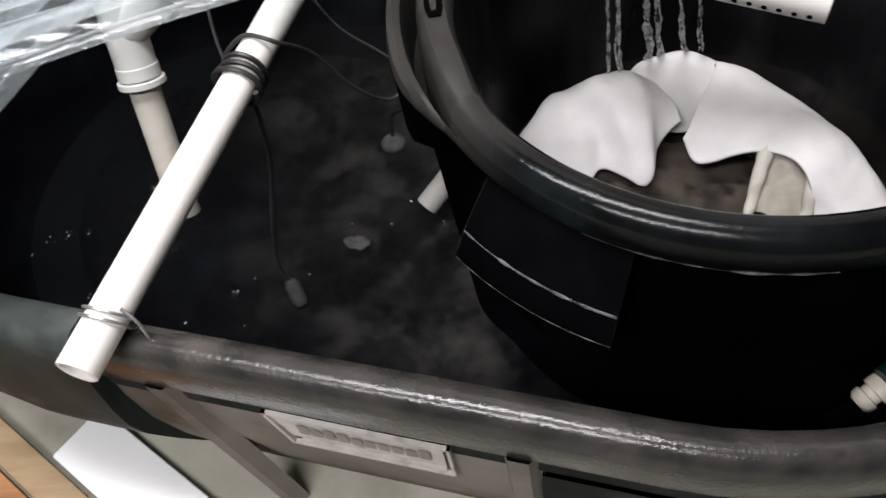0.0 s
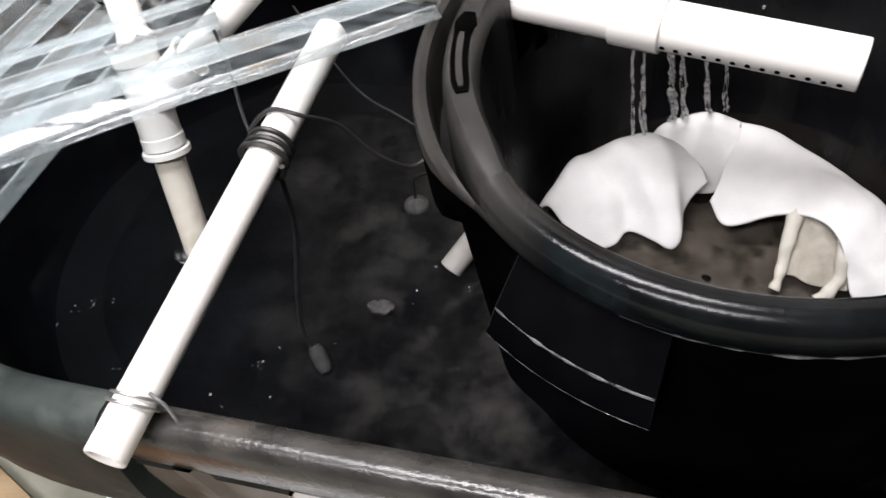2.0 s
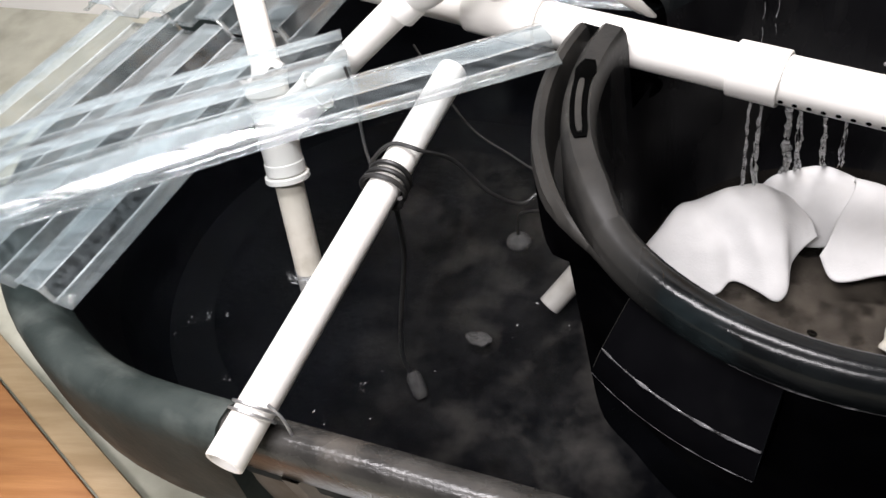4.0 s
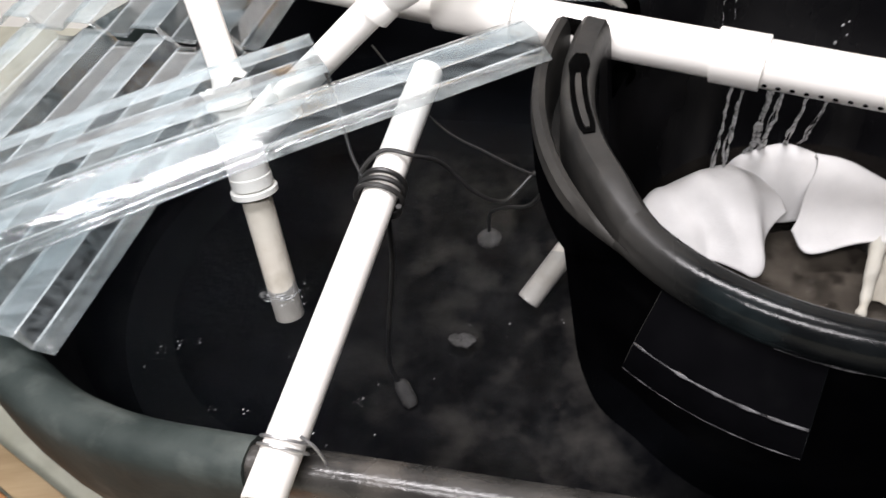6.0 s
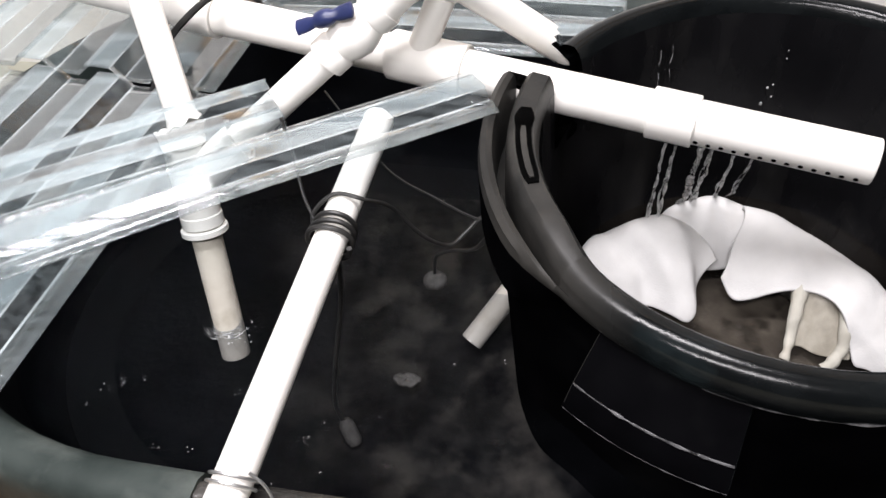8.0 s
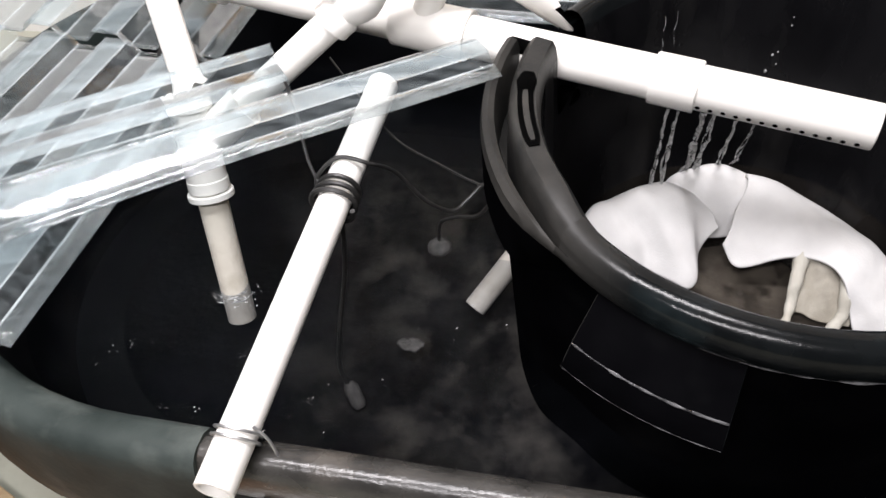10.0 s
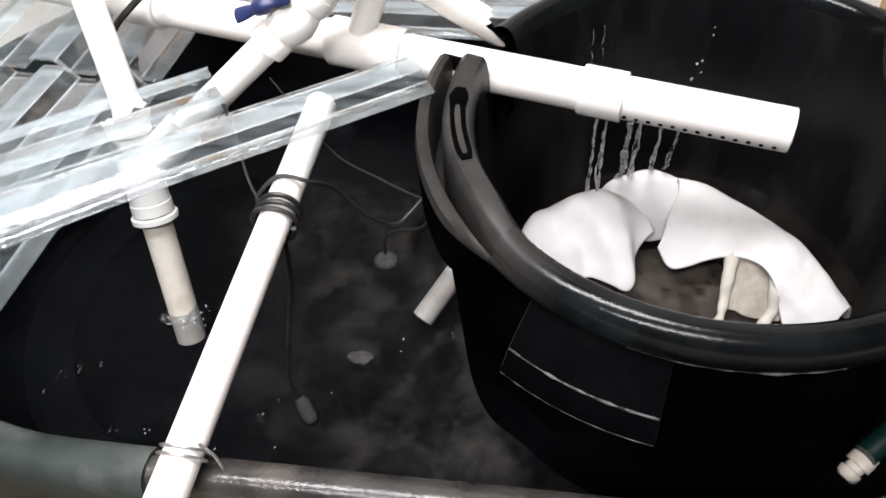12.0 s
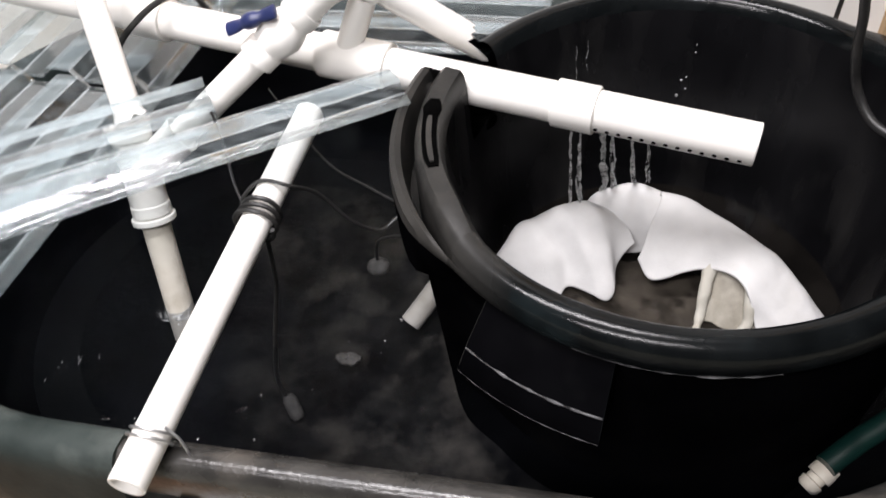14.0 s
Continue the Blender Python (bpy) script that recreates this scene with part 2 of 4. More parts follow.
def single(name, bm, mat, label, category, group="", kind="", smooth=40):
    return tagged(new(name, mesh_of(name, bm, mat, smooth)), label, category, group, kind)


def basis(axis):
    z = Vector(axis).normalized()
    x = z.cross(Vector((0, 0, 1)) if abs(z.z) < 0.9 else Vector((1, 0, 0))).normalized()
    return x, z.cross(x), z


def spin(bm, a, b, rings, seg=40):
    """Rings (share of a to b, radius) skinned in turn; a closed list makes a solid of revolution."""
    a, b = Vector(a), Vector(b)
    x, y, z = basis(b - a)
    loops = []
    for s, r in rings:
        c = a + (b - a) * s
        loops.append([bm.verts.new(c + (x * math.cos(2 * math.pi * i / seg) + y * math.sin(2 * math.pi * i / seg)) * r) for i in range(seg)])
    for p, q in zip(loops, loops[1:]):
        for i in range(seg):
            bm.faces.new((p[i], p[(i + 1) % seg], q[(i + 1) % seg], q[i]))
    return loops


def hollow(bm, a, b, ro, wall=0.004, seg=40):
    """A pipe with open, slightly rounded ends."""
    n = (Vector(b) - Vector(a)).length
    e = 0.001 / n
    ri = ro - wall
    lp = spin(bm, a, b, [(e, ri), (0, ri + 0.001), (0, ro - 0.001), (e, ro), (0.25, ro), (0.5, ro), (0.75, ro), (1 - e, ro), (1, ro - 0.001), (1, ri + 0.001), (1 - e, ri)], seg)
    for i in range(seg):
        bm.faces.new((lp[-1][i], lp[-1][(i + 1) % seg], lp[0][(i + 1) % seg], lp[0][i]))


def smooth_path(points, steps=10):
    pts = [Vector(p) for p in points]
    pts = [pts[0] * 2 - pts[1]] + pts + [pts[-1] * 2 - pts[-2]]
    out = []
    for i in range(1, len(pts) - 2):
        p0, p1, p2, p3 = pts[i - 1 : i + 3]
        for k in range(steps):
            t = k / steps
            out.append(0.5 * (2 * p1 + (p2 - p0) * t + (2 * p0 - 5 * p1 + 4 * p2 - p3) * t * t + (3 * p1 - p0 - 3 * p2 + p3) * t**3))
    return out + [pts[-2]]


def cord(bm, points, radius, seg=10, steps=10, ends=None):
    """A round cord along a smooth path; radius may be a function of the share of its length."""
    path = smooth_path(points, steps)
    x = None
    prev = None
    for i, c in enumerate(path):
        d = (path[min(i + 1, len(path) - 1)] - path[max(i - 1, 0)]).normalized()
        if x is None:
            x, _, _ = basis(d)
        x = (x - d * x.dot(d)).normalized()
        y = d.cross(x)
        r = radius(i / (len(path) - 1)) if callable(radius) else radius
        loop = [bm.verts.new(c + (x * math.cos(2 * math.pi * k / seg) + y * math.sin(2 * math.pi * k / seg)) * r) for k in range(seg)]
        if prev:
            for k in range(seg):
                bm.faces.new((prev[k], prev[(k + 1) % seg], loop[(k + 1) % seg], loop[k]))
        else:
            bm.faces.new(loop)
        prev = loop
    bm.faces.new(prev)


def box(bm, lo, hi, bevel=0.0, turn=None):
    g = bmesh.ops.create_cube(bm, size=1)
    size = Vector(hi) - Vector(lo)
    for v in g["verts"]:
        v.co = Vector((v.co.x * size.x, v.co.y * size.y, v.co.z * size.z)) + (Vector(lo) + Vector(hi)) / 2
    if bevel:
        es = list({e for v in g["verts"] for e in v.link_edges})
        r = bmesh.ops.bevel(bm, geom=es, offset=bevel, segments=2, affect="EDGES", profile=0.5)
    if turn is not None:
        bmesh.ops.transform(bm, matrix=turn, verts=bm.verts)


def strip(bm, rows, close_u=False, close_v=False):
    """Skin a grid of points given row by row."""
    grid = [[bm.verts.new(p) for p in row] for row in rows]
    nr, nc = len(grid), len(grid[0])
    for i in range(nr if close_u else nr - 1):
        for j in range(nc if close_v else nc - 1):
            bm.faces.new((grid[i][j], grid[(i + 1) % nr][j], grid[(i + 1) % nr][(j + 1) % nc], grid[i][(j + 1) % nc]))
    return grid


# ---- plan ----
# The tank's own directions: U along its front, V towards the wall behind it.
U, V = Vector((0.966, -0.258, 0)).normalized(), Vector((0.258, 0.966, 0)).normalized()
FRONT = Vector((-0.065, 0.313, 0))
PLAN = Matrix(((U.x, V.x, 0, FRONT.x), (U.y, V.y, 0, FRONT.y), (0, 0, 1, 0), (0, 0, 0, 1)))
TANK_R, TANK_HALF, FLOOR_Z = 0.39, 0.275, 0.305
TUB = Vector((0.31, 0.61, 0.0))
WATER_Z, TUB_WATER_Z = 0.432, 0.415


def at(u, v, z):
    return PLAN @ Vector((u, v, z))


def stadium(seg=36):
    """Points and outward directions round the tank's top line, in plan."""
    out = []
    for i in range(seg + 1):
        a = -math.pi / 2 + math.pi * i / seg
        out.append((TANK_HALF + TANK_R * math.cos(a), TANK_R + TANK_R * math.sin(a), math.cos(a), math.sin(a)))
    for k in range(1, 12):
        out.append((TANK_HALF - 2 * TANK_HALF * k / 12, 2 * TANK_R, 0, 1))
    for i in range(seg + 1):
        a = math.pi / 2 + math.pi * i / seg
        out.append((-TANK_HALF + TANK_R * math.cos(a), TANK_R + TANK_R * math.sin(a), math.cos(a), math.sin(a)))
    for k in range(1, 12):
        out.append((-TANK_HALF + 2 * TANK_HALF * k / 12, 0, 0, -1))
    return out


# Stretches of the outline: the back with the bulging end, the recessed front panel, and the other end.
OUTLINE = stadium()
STEP_A, STEP_B = -0.196, 0.186
END_PATH = OUTLINE[37:85] + [(u, 0, 0, -1) for u in (-0.25, -0.22, STEP_A)]
FRONT_PATH = [(STEP_A + (STEP_B - STEP_A) * k / 10, 0, 0, -1) for k in range(11)]
FAR_PATH = [(STEP_B, 0, 0, -1), (0.23, 0, 0, -1)] + OUTLINE[0:38]


def tank_shell(profile, wobble=0.0, path=None, cap=None):
    bm = bmesh.new()
    rows = []
    for x, y, nx, ny in path or OUTLINE:
        row = []
        for d, z in profile:
            w = wobble * noise.noise(Vector((x * 6, y * 6, z * 6)))
            row.append(at(x + nx * (d + w), y + ny * (d + w), z + w * 0.4))
        rows.append(row)
    g = strip(bm, rows, close_u=path is None)
    if cap is not None:
        x, y, nx, ny = path[cap]
        low, top = profile[-1][1], profile[0][1]
        bm.faces.new(g[cap] + [bm.verts.new(at(x - nx * 0.05, y - ny * 0.05, low)), bm.verts.new(at(x - nx * 0.01, y - ny * 0.01, top))])
    return bm


# ---- structure: floor, wall, studs, room ----
bm = bmesh.new()
box(bm, (-3, -3.2, FLOOR_Z - 0.1), (3.2, 0.953, FLOOR_Z), 0, PLAN)
single("floor", bm, CONCRETE, "bare grey concrete floor", "floor", kind="structure")
bm = bmesh.new()
box(bm, (-3, 0.953, FLOOR_Z - 0.1), (3.2, 1.0, 2.5), 0, PLAN)
single("wall_back", bm, BOARD, "white boarded wall behind the studs", "wall", kind="structure")
for nm, lo, hi in (("wall_left", (-3.1, -3.2, FLOOR_Z - 0.1), (-3, 1.0, 2.5)), ("wall_right", (3.2, -3.2, FLOOR_Z - 0.1), (3.3, 1.0, 2.5)), ("wall_front", (-3.1, -3.3, FLOOR_Z - 0.1), (3.3, -3.2, 2.5))):
    bm = bmesh.new()
    box(bm, lo, hi, 0, PLAN)
    single(nm, bm, DARK_WALL, "plain dark wall", "wall", kind="structure")
bm = bmesh.new()
box(bm, (-3.1, -3.3, 2.5), (3.3, 1.0, 2.6), 0, PLAN)
single("ceiling", bm, CEILING, "plain unpainted ceiling", "ceiling", kind="structure")
for eye in ((-0.25, 0.55), (-0.45, -0.60)):
    lamp = thing("ceiling_light", (*eye, 2.37), "white tube ceiling light fixture", "ceiling light", "ceiling lights")
    bm = bmesh.new()
    box(bm, (eye[0] - 0.62, eye[1] - 0.17, 2.40), (eye[0] + 0.62, eye[1] + 0.17, 2.50), 0.01)
    part("housing", bm, CEILING, lamp)
STUDS = (-0.545, -0.205, 0.210, 0.642)
for k, su in enumerate(STUDS):
    bm = bmesh.new()
    box(bm, (su - 0.021, 0.864, FLOOR_Z), (su + 0.021, 0.953, 2.5), 0.0015, PLAN)
    single("wall_stud", bm, PINE, "bare pine stud standing against white board", "stud", "wall studs", "structure")

# ---- the stock tank ----
tank = thing("stock_tank", at(0, 0.39, FLOOR_Z), "large oval black plastic stock tank, half full", "tank")
rim_profile = [(-0.030, 0.560), (-0.026, 0.585), (-0.020, 0.600), (-0.010, 0.608), (0.0, 0.610), (0.007, 0.607), (0.0125, 0.599), (0.0145, 0.588), (0.0145, 0.562), (0.0125, 0.555), (0.006, 0.553), (-0.008, 0.553)]
part("rim", tank_shell(rim_profile, 0.0016), TANK_RIM, tank, "scuffed rolled black rim")
# Upper wall below the lip, the rim's shade put into a darker colour.
part("rim_skirt", tank_shell([(0.006, 0.556), (0.009, 0.545), (0.0095, 0.533), (0.008, 0.528)], 0.001, FRONT_PATH + FAR_PATH[1:]), TANK_DARK, tank, "upper wall band darkened for the shade under the rim")
WALL_LINE = [(0.007, 0.5285), (0.008, 0.51), (0.004, 0.45), (-0.010, 0.38), (-0.024, 0.325), (-0.034, FLOOR_Z + 0.001), (-0.12, FLOOR_Z + 0.001)]
part("front_panel", tank_shell(WALL_LINE, 0.001, FRONT_PATH), TANK_OUT, tank, "dusty grey-brown recessed front panel")
part("far_wall", tank_shell([(0.012, 0.5285), (0.014, 0.51), (0.010, 0.45), (-0.006, 0.38), (-0.022, 0.325), (-0.034, FLOOR_Z + 0.001)], 0.001, FAR_PATH, 0), TANK_DARK, tank, "dark brown-black outer wall")
part("end_wall", tank_shell([(-0.0325, 0.566), (-0.0285, 0.588), (-0.022, 0.6035), (-0.012, 0.6115), (0.002, 0.6132), (0.008, 0.6118), (0.014, 0.607), (0.0185, 0.596), (0.021, 0.580), (0.024, 0.55), (0.027, 0.51), (0.026, 0.478), (0.019, 0.445), (0.0, 0.39), (-0.02, 0.335), (-0.034, FLOOR_Z + 0.001)], 0.0022, END_PATH, -1), TANK_END, tank, "bulging greenish-black end wall")
part("liner", tank_shell([(-0.030, 0.562), (-0.034, 0.50), (-0.044, 0.40), (-0.054, 0.345), (-0.066, 0.328), (-0.09, 0.322), (-0.13, 0.320)]), TANK_IN, tank, "wet black inner wall, darkened for its shade")
bm = bmesh.new()
rows = []
for k in range(15):
    s = 1 - k / 14
    rows.append([at(TANK_HALF * (1 if x > 0 else -1) * s * (1 if abs(x) >= TANK_HALF else abs(x) / TANK_HALF) + (nx * (TANK_R - 0.128)) * s, TANK_R + ny * (TANK_R - 0.128) * s,
                    0.3215 + 0.004 * noise.noise(Vector((x * s * 7, y * s * 7 + k, 1)))) for x, y, nx, ny in stadium()])
strip(bm, rows, close_u=False, close_v=True)
part("tank_bottom", bm, SEDIMENT, tank, "black bottom with grey-brown silt")
# Vertical ribs and the embossed badge on the front wall.
for ru in (-0.135, 0.170):
    bm = bmesh.new()
    rows = []
    for k in range(12):
        z = 0.560 - 0.024 * k
        d = 0.004
        lean = ru + 0.20 * (0.548 - z) * (1 if ru < 0 else 0.1)
        rows.append([at(lean - 0.016, -d, z), at(lean - 0.008, -(d + 0.013), z), at(lean + 0.008, -(d + 0.013), z), at(lean + 0.016, -d, z)])
    strip(bm, rows)
    part("rib", bm, TANK_OUT, tank)
bu, bz = 0.032, 0.515
badge = part("badge", bmesh.new(), PALE, tank, "pale worn embossed maker's badge")


def on_front(u, z, out):
    d = 0.009
    return at(u, -d - out, z)


bm = bmesh.new()
strip(bm, [[on_front(bu - 0.075, bz + 0.021, 0.002), on_front(bu - 0.062, bz - 0.014, 0.002)], [on_front(bu + 0.075, bz + 0.021, 0.002), on_front(bu + 0.075, bz - 0.014, 0.002)]])
part("plate", bm, PALE, badge)
for quad in (((-0.08, 0.028), (0.082, 0.028), (0.082, 0.025), (-0.08, 0.025)), ((-0.066, -0.025), (0.082, -0.025), (0.082, -0.028), (-0.066, -0.028)),
             ((-0.08, 0.028), (-0.076, 0.028), (-0.062, -0.028), (-0.066, -0.028)), ((0.079, 0.028), (0.082, 0.028), (0.082, -0.028), (0.079, -0.028)), ((-0.055, -0.0175), (0.074, -0.0175), (0.074, -0.020), (-0.055, -0.020))):
    bm = bmesh.new()
    f = [bm.verts.new(on_front(bu + a, bz + b, 0.004)) for a, b in quad]
    g = [bm.verts.new(on_front(bu + a, bz + b, 0.0)) for a, b in quad]
    bm.faces.new(f)
    for i in range(4):
        bm.faces.new((f[i], f[(i + 1) % 4], g[(i + 1) % 4], g[i]))
    part("moulding", bm, PALE, badge)
for k in range(10):
    bm = bmesh.new()
    a = bu - 0.052 + 0.0118 * k
    f = [bm.verts.new(on_front(a + da, bz + 0.004 + db, 0.0032)) for da, db in ((0, 0.011 if k in (0, 2, 3, 9) else 0.007), (0.0098, 0.011 if k in (0, 2, 3, 9) else 0.007), (0.0098, -0.007), (0, -0.007))]
    bm.faces.new(f)
    part("bar", bm, INK, badge)
# Water in the tank.
bm = bmesh.new()
rows = []
for k in range(20):
    s = 1 - k / 19.5
    rows.append([at(TANK_HALF * (1 if x > 0 else -1) * s * (1 if abs(x) >= TANK_HALF else abs(x) / TANK_HALF) + nx * (TANK_R - 0.044) * s, TANK_R + ny * (TANK_R - 0.044) * s,
                    WATER_Z + 0.0015 * noise.noise(Vector((x * s * 14, y * s * 14 + k, 3)))) for x, y, nx, ny in stadium()])
strip(bm, rows, close_v=True)
# The water ends at the tub's wall.
bmesh.ops.subdivide_edges(bm, edges=bm.edges[:], cuts=1, use_grid_fill=True)
gap = lambda v: math.hypot(v.co.x - TUB.x, v.co.y - TUB.y)
bmesh.ops.delete(bm, geom=[f for f in bm.faces if all(gap(v) < 0.243 for v in f.verts)], context="FACES")
bmesh.ops.delete(bm, geom=[v for v in bm.verts if not v.link_faces], context="VERTS")
for v in bm.verts:
    if gap(v) < 0.243:
        k = 0.243 / gap(v)
        v.co.x, v.co.y = TUB.x + (v.co.x - TUB.x) * k, TUB.y + (v.co.y - TUB.y) * k
single("tank_water", bm, WATER, "dark clear rippled water in the tank", "water", kind="structure")

# ---- the round tub ----
tub = thing("round_tub", (TUB.x, TUB.y, 0.325), "round black plastic tub with sawn rim, standing in the tank", "tub")
PLAIN = [(0.205, 0.340), (0.216, 0.350), (0.230, 0.45), (0.243, 0.655), (0.247, 0.684), (0.2515, 0.695), (0.258, 0.7005), (0.266, 0.701), (0.2735, 0.698), (0.279, 0.692), (0.2800, 0.689), (0.2805, 0.687),
         (0.2810, 0.684), (0.2815, 0.681), (0.2818, 0.678), (0.2818, 0.674), (0.281, 0.670), (0.278, 0.668), (0.270, 0.667), (0.266, 0.650), (0.258, 0.45), (0.250, 0.326)]
GRIP = [(0.205, 0.340), (0.216, 0.350), (0.230, 0.45), (0.242, 0.640), (0.2440, 0.690), (0.246, 0.704), (0.250, 0.711), (0.268, 0.712), (0.273, 0.708), (0.2755, 0.700), (0.2762, 0.690), (0.277, 0.640),
        (0.286, 0.640), (0.2868, 0.694), (0.2895, 0.703), (0.295, 0.706), (0.301, 0.702), (0.303, 0.690), (0.302, 0.630), (0.283, 0.615), (0.272, 0.45), (0.264, 0.326)]
CUT_A, CUT_B = 134.0, 150.0


def tub_ring(a):
    h = 0.0
    for c, half in ((172.0, 24.0), (352.0, 26.0)):
        d = abs((a - c + 180) % 360 - 180)
        h = max(h, min(1, max(0, (half + 16 - d) / 16)))
    h = h * h * (3 - 2 * h)
    ca, sa = math.cos(radians(a)), math.sin(radians(a))
    return [Vector((TUB.x + (p[0] + (q[0] - p[0]) * h) * ca, TUB.y + (p[0] + (q[0] - p[0]) * h) * sa, p[1] + (q[1] - p[1]) * h)) for p, q in zip(PLAIN, GRIP)]


angles = sorted(set([CUT_A, CUT_B] + [a * 3.0 for a in range(120)]) - {135.0, 138.0, 141.0, 144.0, 147.0})
angles = sorted(angles + [138.0, 142.0, 146.0])
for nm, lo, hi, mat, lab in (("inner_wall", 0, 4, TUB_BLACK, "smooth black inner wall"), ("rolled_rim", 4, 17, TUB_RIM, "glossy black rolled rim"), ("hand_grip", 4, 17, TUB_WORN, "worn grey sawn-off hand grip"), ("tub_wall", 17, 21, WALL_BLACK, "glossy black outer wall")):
    bm = bmesh.new()
    rings = [tub_ring(a)[lo : hi + 1] for a in angles]
    if nm == "inner_wall":
        for r in rings:
            r.insert(3, r[2].lerp(r[3], 0.86))
    if nm == "tub_wall":
        for r in rings:
            r.insert(3, r[2].lerp(r[3], 0.03))
    grid = [[bm.verts.new(p) for p in r] for r in rings]
    for i in range(len(angles)):
        a, b = angles[i], angles[(i + 1) % len(angles)]
        cut = CUT_A <= a < CUT_B
        if (nm == "rolled_rim" and CUT_B <= a < 207) or (nm == "hand_grip" and not CUT_B <= a < 207):
            continue
        for j in range(len(grid[0]) - 1):
            z = min(rings[i][j].z, rings[i][j + 1].z)
            if cut and z > 0.60:
                continue
            k = (i + 1) % len(angles)
            bm.faces.new((grid[i][j], grid[k][j], grid[k][j + 1], grid[i][j + 1]))
    if nm == "hand_grip":
        bm.faces.new(grid[angles.index(CUT_B)])
    if nm == "inner_wall":
        bm.faces.new([g[0] for g in grid])
    bmesh.ops.delete(bm, geom=[v for v in bm.verts if not v.link_faces], context="VERTS")
    part(nm, bm, mat, tub, lab)
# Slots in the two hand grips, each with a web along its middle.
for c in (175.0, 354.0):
    # A raised near-black slab paints the shade down in the slot.
    for nm, r0, r1, z1, mat, half in (("grip_slot", 0.2515, 0.2670, 0.7132, SLOT_SHADE, 12.0), ("slot_web", 0.2565, 0.2622, 0.7150, TUB_WORN, 8.0)):
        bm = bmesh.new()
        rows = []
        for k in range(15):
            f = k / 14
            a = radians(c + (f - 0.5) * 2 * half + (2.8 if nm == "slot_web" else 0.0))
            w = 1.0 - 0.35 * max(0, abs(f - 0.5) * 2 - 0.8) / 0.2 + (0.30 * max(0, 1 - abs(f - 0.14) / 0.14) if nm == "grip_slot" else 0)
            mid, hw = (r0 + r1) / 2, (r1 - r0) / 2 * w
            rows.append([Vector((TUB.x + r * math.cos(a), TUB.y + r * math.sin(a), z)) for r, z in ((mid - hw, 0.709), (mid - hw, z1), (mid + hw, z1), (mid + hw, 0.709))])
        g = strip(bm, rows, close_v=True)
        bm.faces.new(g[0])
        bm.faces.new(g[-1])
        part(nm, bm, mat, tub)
# Sawn hole through the wall beside the grip, its shade painted as a black disc, and drips that run down the wall behind
# the pipe.
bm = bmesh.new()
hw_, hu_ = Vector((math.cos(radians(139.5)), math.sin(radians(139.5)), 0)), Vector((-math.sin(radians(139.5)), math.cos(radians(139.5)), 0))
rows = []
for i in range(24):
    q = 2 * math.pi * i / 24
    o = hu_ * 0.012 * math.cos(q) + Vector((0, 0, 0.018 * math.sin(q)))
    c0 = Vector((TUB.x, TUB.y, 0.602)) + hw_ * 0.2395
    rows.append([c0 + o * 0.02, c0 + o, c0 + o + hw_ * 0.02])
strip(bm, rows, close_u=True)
part("wall_hole", bm, SLOT_SHADE, tub, "black disc painting the shade in a hole sawn through the wall")
# Raised pocket on the tub's front: a sloping face with a chamfered lower lip.
bm = bmesh.new()
rows = []
for k in range(17):
    a = radians(-143 + 27 * k / 16)
    rows.append([Vector((TUB.x + r * math.cos(a), TUB.y + r * math.sin(a), z)) for r, z in ((0.250, 0.666), (0.276, 0.667), (0.3065, 0.6225), (0.3085, 0.6205), (0.3100, 0.6165), (0.3195, 0.5985), (0.3195, 0.5955), (0.255, 0.580))])
g = strip(bm, rows)
bm.faces.new(g[0])
bm.faces.new(g[-1])
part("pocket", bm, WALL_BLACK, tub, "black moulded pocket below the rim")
# Thin cords of uneven width paint broken glints on the pocket's lip.
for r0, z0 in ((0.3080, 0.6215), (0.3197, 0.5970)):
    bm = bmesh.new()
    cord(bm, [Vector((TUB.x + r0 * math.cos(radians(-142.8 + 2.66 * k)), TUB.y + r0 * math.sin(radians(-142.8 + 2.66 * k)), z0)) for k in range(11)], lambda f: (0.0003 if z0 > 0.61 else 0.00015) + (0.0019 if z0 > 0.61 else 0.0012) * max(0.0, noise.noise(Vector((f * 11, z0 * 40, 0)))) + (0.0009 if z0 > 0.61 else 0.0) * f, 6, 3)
    part("pocket_bead", bm, WET_GLINT, tub, "glints painted along the wet pocket edge")
for a0 in (-142.9, -116.1):
    bm = bmesh.new()
    cord(bm, [Vector((TUB.x + r * math.cos(radians(a0)), TUB.y + r * math.sin(radians(a0)), z)) for r, z in ((0.279, 0.664), (0.3075, 0.6215), (0.3197, 0.5970))], 0.0003, 6, 6)
    part("pocket_edge", bm, TUB_RIM, tub)
# One more such cord paints the gleam below the rolled rim.
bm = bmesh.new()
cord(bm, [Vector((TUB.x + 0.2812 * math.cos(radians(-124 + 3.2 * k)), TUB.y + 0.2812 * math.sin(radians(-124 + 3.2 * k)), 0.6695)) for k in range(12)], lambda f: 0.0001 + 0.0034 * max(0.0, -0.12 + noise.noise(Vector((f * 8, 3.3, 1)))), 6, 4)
part("wet_streak", bm, WET_GLINT, tub, "painted wet gleam under the rolled rim")
bm = bmesh.new()
rows = [[Vector((TUB.x + r * s * math.cos(2 * math.pi * i / 72), TUB.y + r * s * math.sin(2 * math.pi * i / 72), TUB_WATER_Z + 0.002 * noise.noise(Vector((i * 0.4, s * 9, 2))))) for i in range(72)] for r in (0.2275,) for s in [1 - k / 12.2 for k in range(13)]]
strip(bm, rows, close_v=True)
single("tub_water", bm, MURK, "murky dark water inside the round tub", "water", kind="structure")

